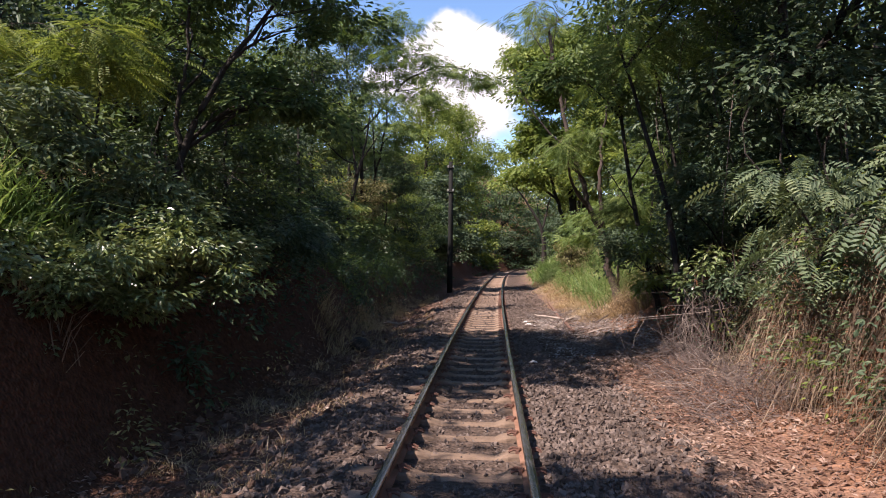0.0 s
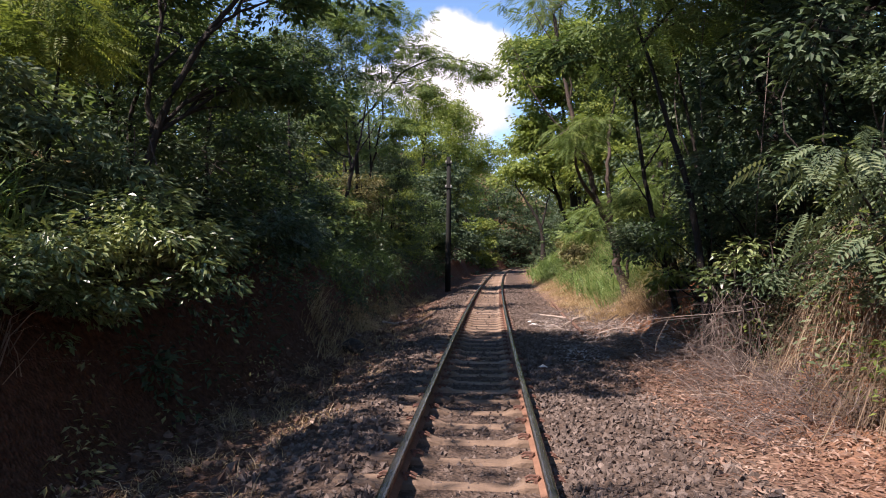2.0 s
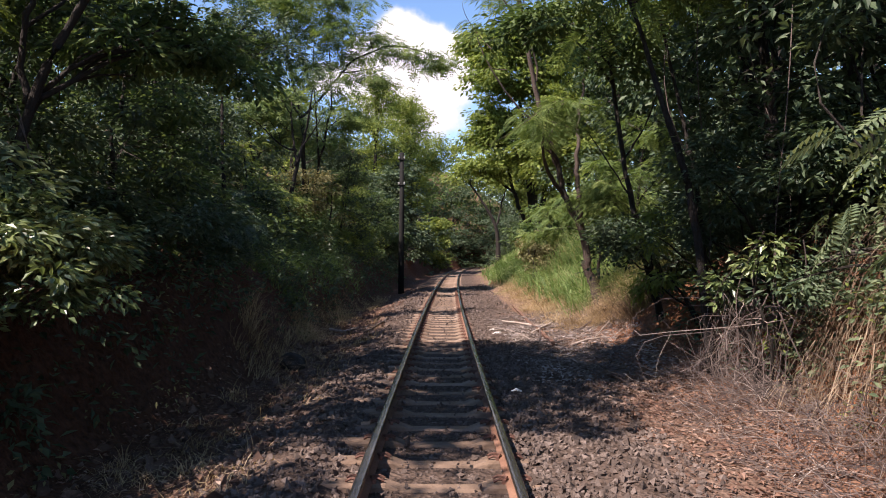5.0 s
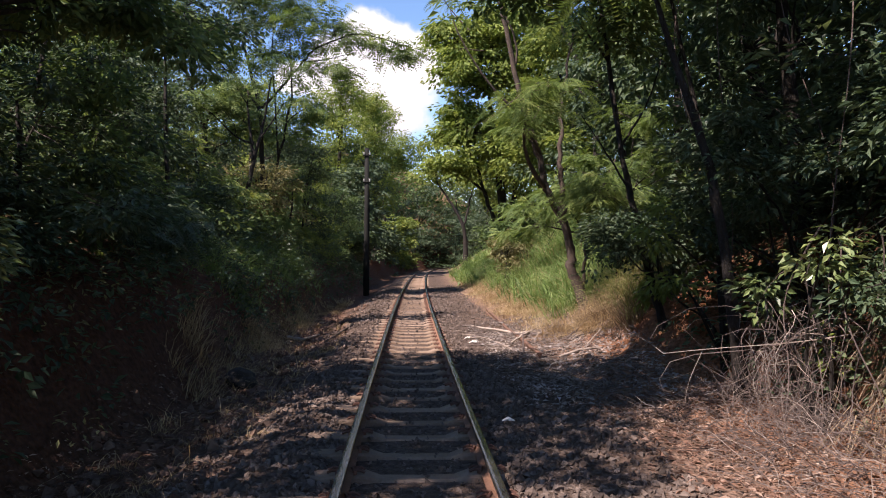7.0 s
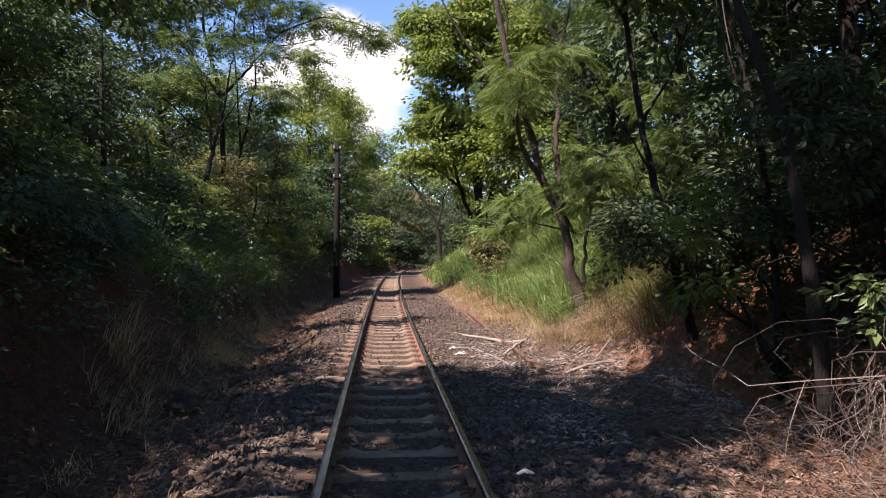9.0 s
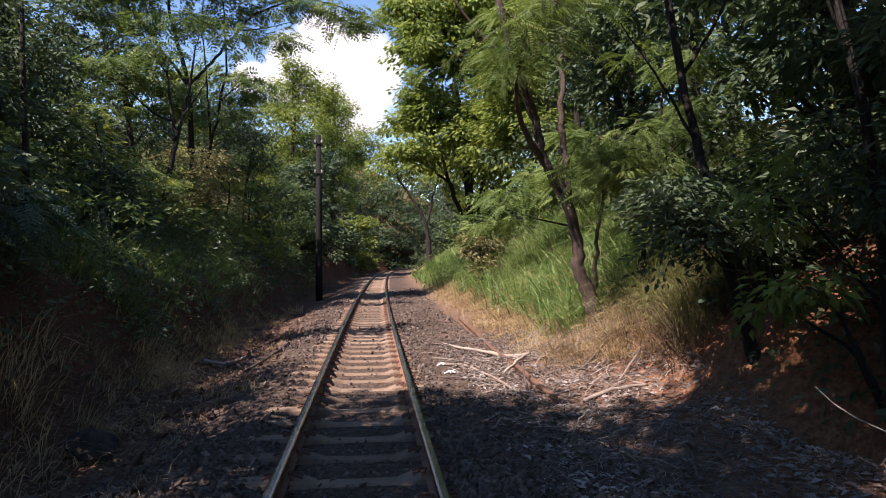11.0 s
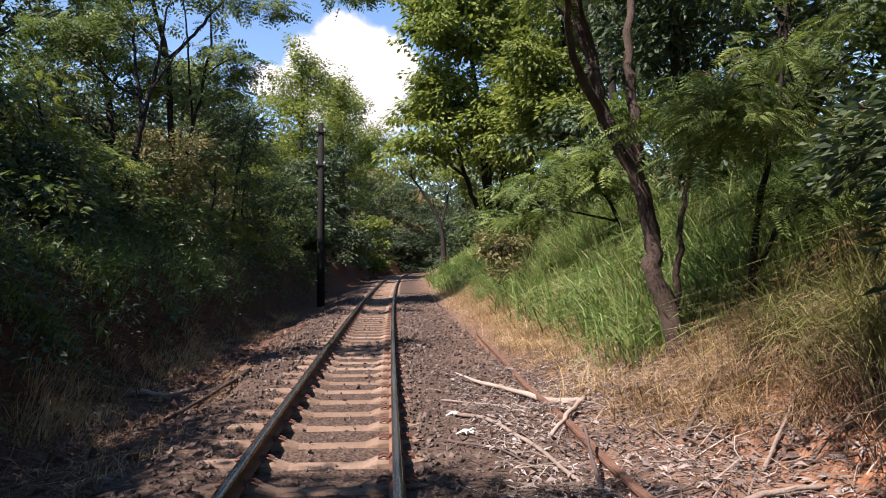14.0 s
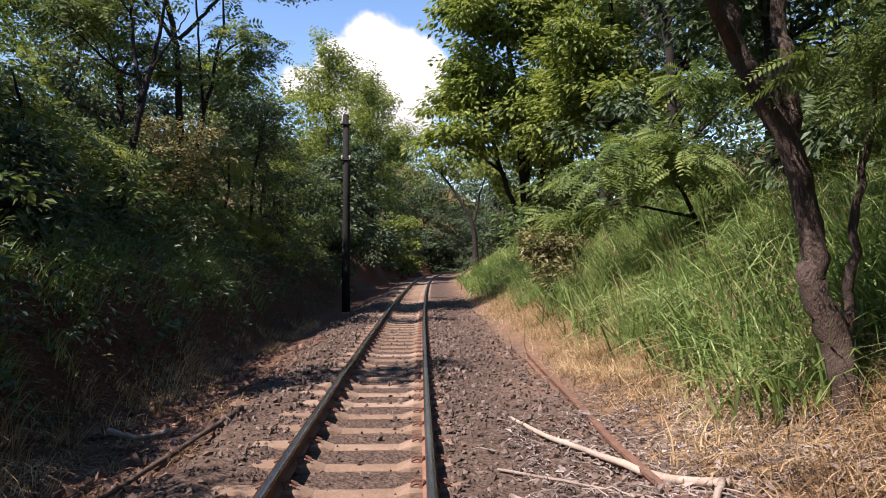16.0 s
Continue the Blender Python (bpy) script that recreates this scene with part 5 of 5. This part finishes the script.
def old_rail():
    """A length of old rail lying on its foot along the line, half hidden in the grass."""
    pts = np.array([(3.44, 24.3), (3.32, 23.0), (3.12, 20.8), (2.95, 18.9), (2.85, 17.1), (2.73, 15.8), (2.67, 14.9)])
    m = Mesh()
    pr = np.array(((-0.05, 0.0), (0.05, 0.0), (0.05, 0.012), (0.01, 0.025), (0.01, 0.075), (0.03, 0.085), (0.03, 0.11), (-0.03, 0.11), (-0.03, 0.085), (-0.01, 0.075), (-0.01, 0.025), (-0.05, 0.012)))
    d = unit(np.gradient(pts, axis=0))
    nor = np.stack((d[:, 1], -d[:, 0]), 1)
    base = np.array([float(height(*p)) for p in pts]) - 0.012
    k, n = len(pr), len(pts)
    v = np.concatenate((pts[:, None] + nor[:, None] * pr[None, :, :1], base[:, None, None] + pr[None, :, 1:]), 2)
    i = np.arange((n - 1) * k)
    jj = (i // k) * k + (i + 1) % k
    caps = [[0, 1, 2], [0, 2, 3], [4, 5, 6], [7, 8, 9], [4, 6, 7], [4, 7, 9], [0, 3, 10], [0, 10, 11], [3, 4, 9], [3, 9, 10]]
    m.add(v, caps + [[(n - 1) * k + c for c in t[::-1]] for t in caps], np.stack((i, i + k, jj + k, jj), 1))
    tagged(part("old_rail", m, OLD_STEEL), "rust-brown discarded rail lying in dry grass beside the track", "rail")


old_rail()


def pale_scrap(x, y, label, seed, reach):
    """A bleached scrap with a few crooked fingers, such as a dry root."""
    rng = np.random.default_rng(seed)
    m = Mesh()
    z = float(height(x, y)) + 0.02
    for k in range(5):
        a = -0.6 + k * 0.45 + rng.normal(0, 0.1)
        tube(m, bend(rng, (x, y, z + 0.02), (x + math.cos(a) * reach, y - math.sin(a) * reach * 0.7, z + 0.015), 5, 0.1, 0.1), np.linspace(0.009, 0.004, 5), 5)
    tube(m, [(x - 0.07, y, z), (x, y, z + 0.03), (x + 0.06, y - 0.02, z + 0.01)], [0.008, 0.017, 0.008], 6)
    tagged(part("bleached_root", m, PALE), label, "root", "bleached scraps on the ballast")


pale_scrap(1.93, 17.05, "small bleached white root on grey ballast", 511, 0.12)
pale_scrap(1.95, 17.8, "small bleached white bark scrap on grey ballast", 512, 0.07)
pale_scrap(1.33, 10.84, "small white scrap on shaded ballast", 513, 0.05)


def rock():
    rng = np.random.default_rng(91)
    bm = bmesh.new()
    bmesh.ops.create_icosphere(bm, subdivisions=3, radius=0.3)
    for v in bm.verts:
        v.co *= 0.8 + 0.35 * noise.noise(v.co * 4.0)
        v.co.z *= 0.75
    me = bpy.data.meshes.new("rock")
    bm.to_mesh(me)
    bm.free()
    me.materials.append(BARK)
    ob = new("rock", me)
    ob.location = (-1.95, 15.3, float(height(-1.95, 15.3)) + 0.1)
    tagged(ob, "dark rounded boulder in the shaded ditch", "rock")


rock()


def long_twig():
    rng = np.random.default_rng(93)
    ob = thing("bare_twig", "long pale bare twig reaching out from the bank", "twig", (3.9, 9.3, float(height(3.9, 9.3))))
    o = np.array(ob.location)
    part("stalk", tube(Mesh(), bend(rng, (3.85, 9.2, 1.06), (2.52, 9.95, 0.80), 9, 0.018, -0.03) - o, np.linspace(0.005, 0.003, 9), 5), TWIG_PALE, ob)
    part("twig_tip", tube(Mesh(), bend(rng, (2.52, 9.95, 0.80), (2.36, 10.5, 1.02), 6, 0.05) - o, np.linspace(0.003, 0.002, 6), 4), TWIG_PALE, ob)
    part("side_twig", tube(Mesh(), bend(rng, (2.8, 9.8, 0.84), (2.6, 9.7, 0.42), 6, 0.05) - o, np.linspace(0.0035, 0.002, 6), 4), TWIG_PALE, ob)


long_twig()


def vines():
    """Thin hanging vines and dry roots under the trees."""
    spots = ((4.0, 11.4, 6.0, 1.6), (4.15, 10.6, 5.4, 1.2), (3.75, 12.0, 5.2, 2.6), (3.9, 9.4, 4.2, 0.8), (3.55, 9.3, 1.9, 0.15), (3.5, 9.0, 1.7, 0.12), (3.6, 8.7, 1.8, 0.12),
             (-4.2, 10.0, 3.3, 1.5), (-4.35, 9.9, 3.4, 1.7), (-4.05, 10.1, 3.2, 1.6), (-3.95, 9.95, 3.0, 1.5))
    for i, (x, y, z1, z0) in enumerate(spots):
        rng = np.random.default_rng(600 + i)
        m = tube(Mesh(), bend(rng, (x, y, z1), (x + rng.normal(0, 0.2), y + rng.normal(0, 0.2), max(z0, float(height(x, y)) + 0.02)), 12, 0.05), np.linspace(0.007, 0.005, 12), 4)
        tagged(part("hanging_vine", m, TWIG), "thin dry vine hanging from the branches", "vine", "vines under the trees")


vines()


def dry_brush():
    """Heaped tangle of fine dead stems at the foot of the earth face."""
    rng = np.random.default_rng(97)
    m, pale = Mesh(), Mesh()
    for k in range(1700):
        y = rng.uniform(6.4, 11.0)
        u = rng.uniform(2.35, 3.75)
        heap = math.exp(-((u - 3.15) / 0.45) ** 2) * (0.45 + 0.55 * math.sin(y * 2.3) ** 2)
        x = float(centre(y)) + u
        z = float(height(x, y))
        a = rng.uniform(0, 6.28)
        s = rng.uniform(0.15, 0.6)
        up = rng.uniform(0.0, 0.75) * heap
        p = (x, y, z - 0.02 + up * 0.6)
        q = (x + math.cos(a) * s * 0.8 - 0.12, y + math.sin(a) * s * 0.8, z + up * 0.5 + s * rng.uniform(-0.25, 0.7) * (0.4 + heap))
        tube(m if k % 9 else pale, bend(rng, p, q, 6, 0.14, 0.16 * heap), np.linspace(0.0036, 0.0014, 6), 3)
    tagged(part("dry_brush", m, TWIG), "grey-brown tangle of dead stems below the bank", "brush", kind="stuff")
    tagged(part("dry_stems", pale, TWIG_PALE), "pale dead stems in the tangle below the bank", "brush", kind="stuff")


dry_brush()


def root_mass():
    """Dry roots and dead stems that hang over the red earth at the end of the bank."""
    rng = np.random.default_rng(98)
    m, dead = Mesh(), Mesh()
    for k in range(150):
        top = np.array([3.6, 9.8, 0.9]) + rng.normal(0, 1, 3) * np.array([0.16, 0.26, 0.2])
        a = rng.uniform(1.6, 5.2)
        r = rng.uniform(0.1, 0.5)
        x, y = top[0] + math.cos(a) * r, top[1] + math.sin(a) * r
        foot = (x, y, max(float(height(x, y)) + 0.01, top[2] - rng.uniform(0.3, 1.2)))
        tube(m if k % 6 else dead, bend(rng, top, foot, 8, 0.24, 0.2), np.linspace(rng.uniform(0.002, 0.0048), 0.0012, 8), 3)
    tagged(part("hanging_roots", m, TWIG), "grey-brown dry roots hanging over red earth", "roots", kind="stuff")
    tagged(part("hanging_stems", dead, TWIG_PALE), "pale dead stems hanging over red earth", "dead stems", kind="stuff")


root_mass()


def pole():
    x, y = 0.0, 41.5
    g = float(height(x, y))
    ob = thing("line_pole", "old dark weathered line pole without wires beside the track", "pole", (x, y, g))
    part("shaft", tube(Mesh(), [(0, 0, -0.3), (0, 0, 2), (0.02, 0, 4.5), (0.0, 0, 7.35 - g)], [0.17, 0.165, 0.145, 0.125], 10), POLE, ob, smooth=True)
    for z in (6.95, 5.55):
        m = Mesh()
        tube(m, [(-0.2, -0.13, z - g), (0.2, -0.13, z - g)], [0.04, 0.04], 4)
        part("crossarm", m, POLE, ob)
        for sx in (-0.15, 0.15):
            part("insulator", tube(Mesh(), [(sx, -0.13, z + 0.03 - g), (sx, -0.13, z + 0.1 - g), (sx, -0.13, z + 0.17 - g)], [0.02, 0.045, 0.03], 8), CERAMIC, ob, "grey glazed insulator")


pole()
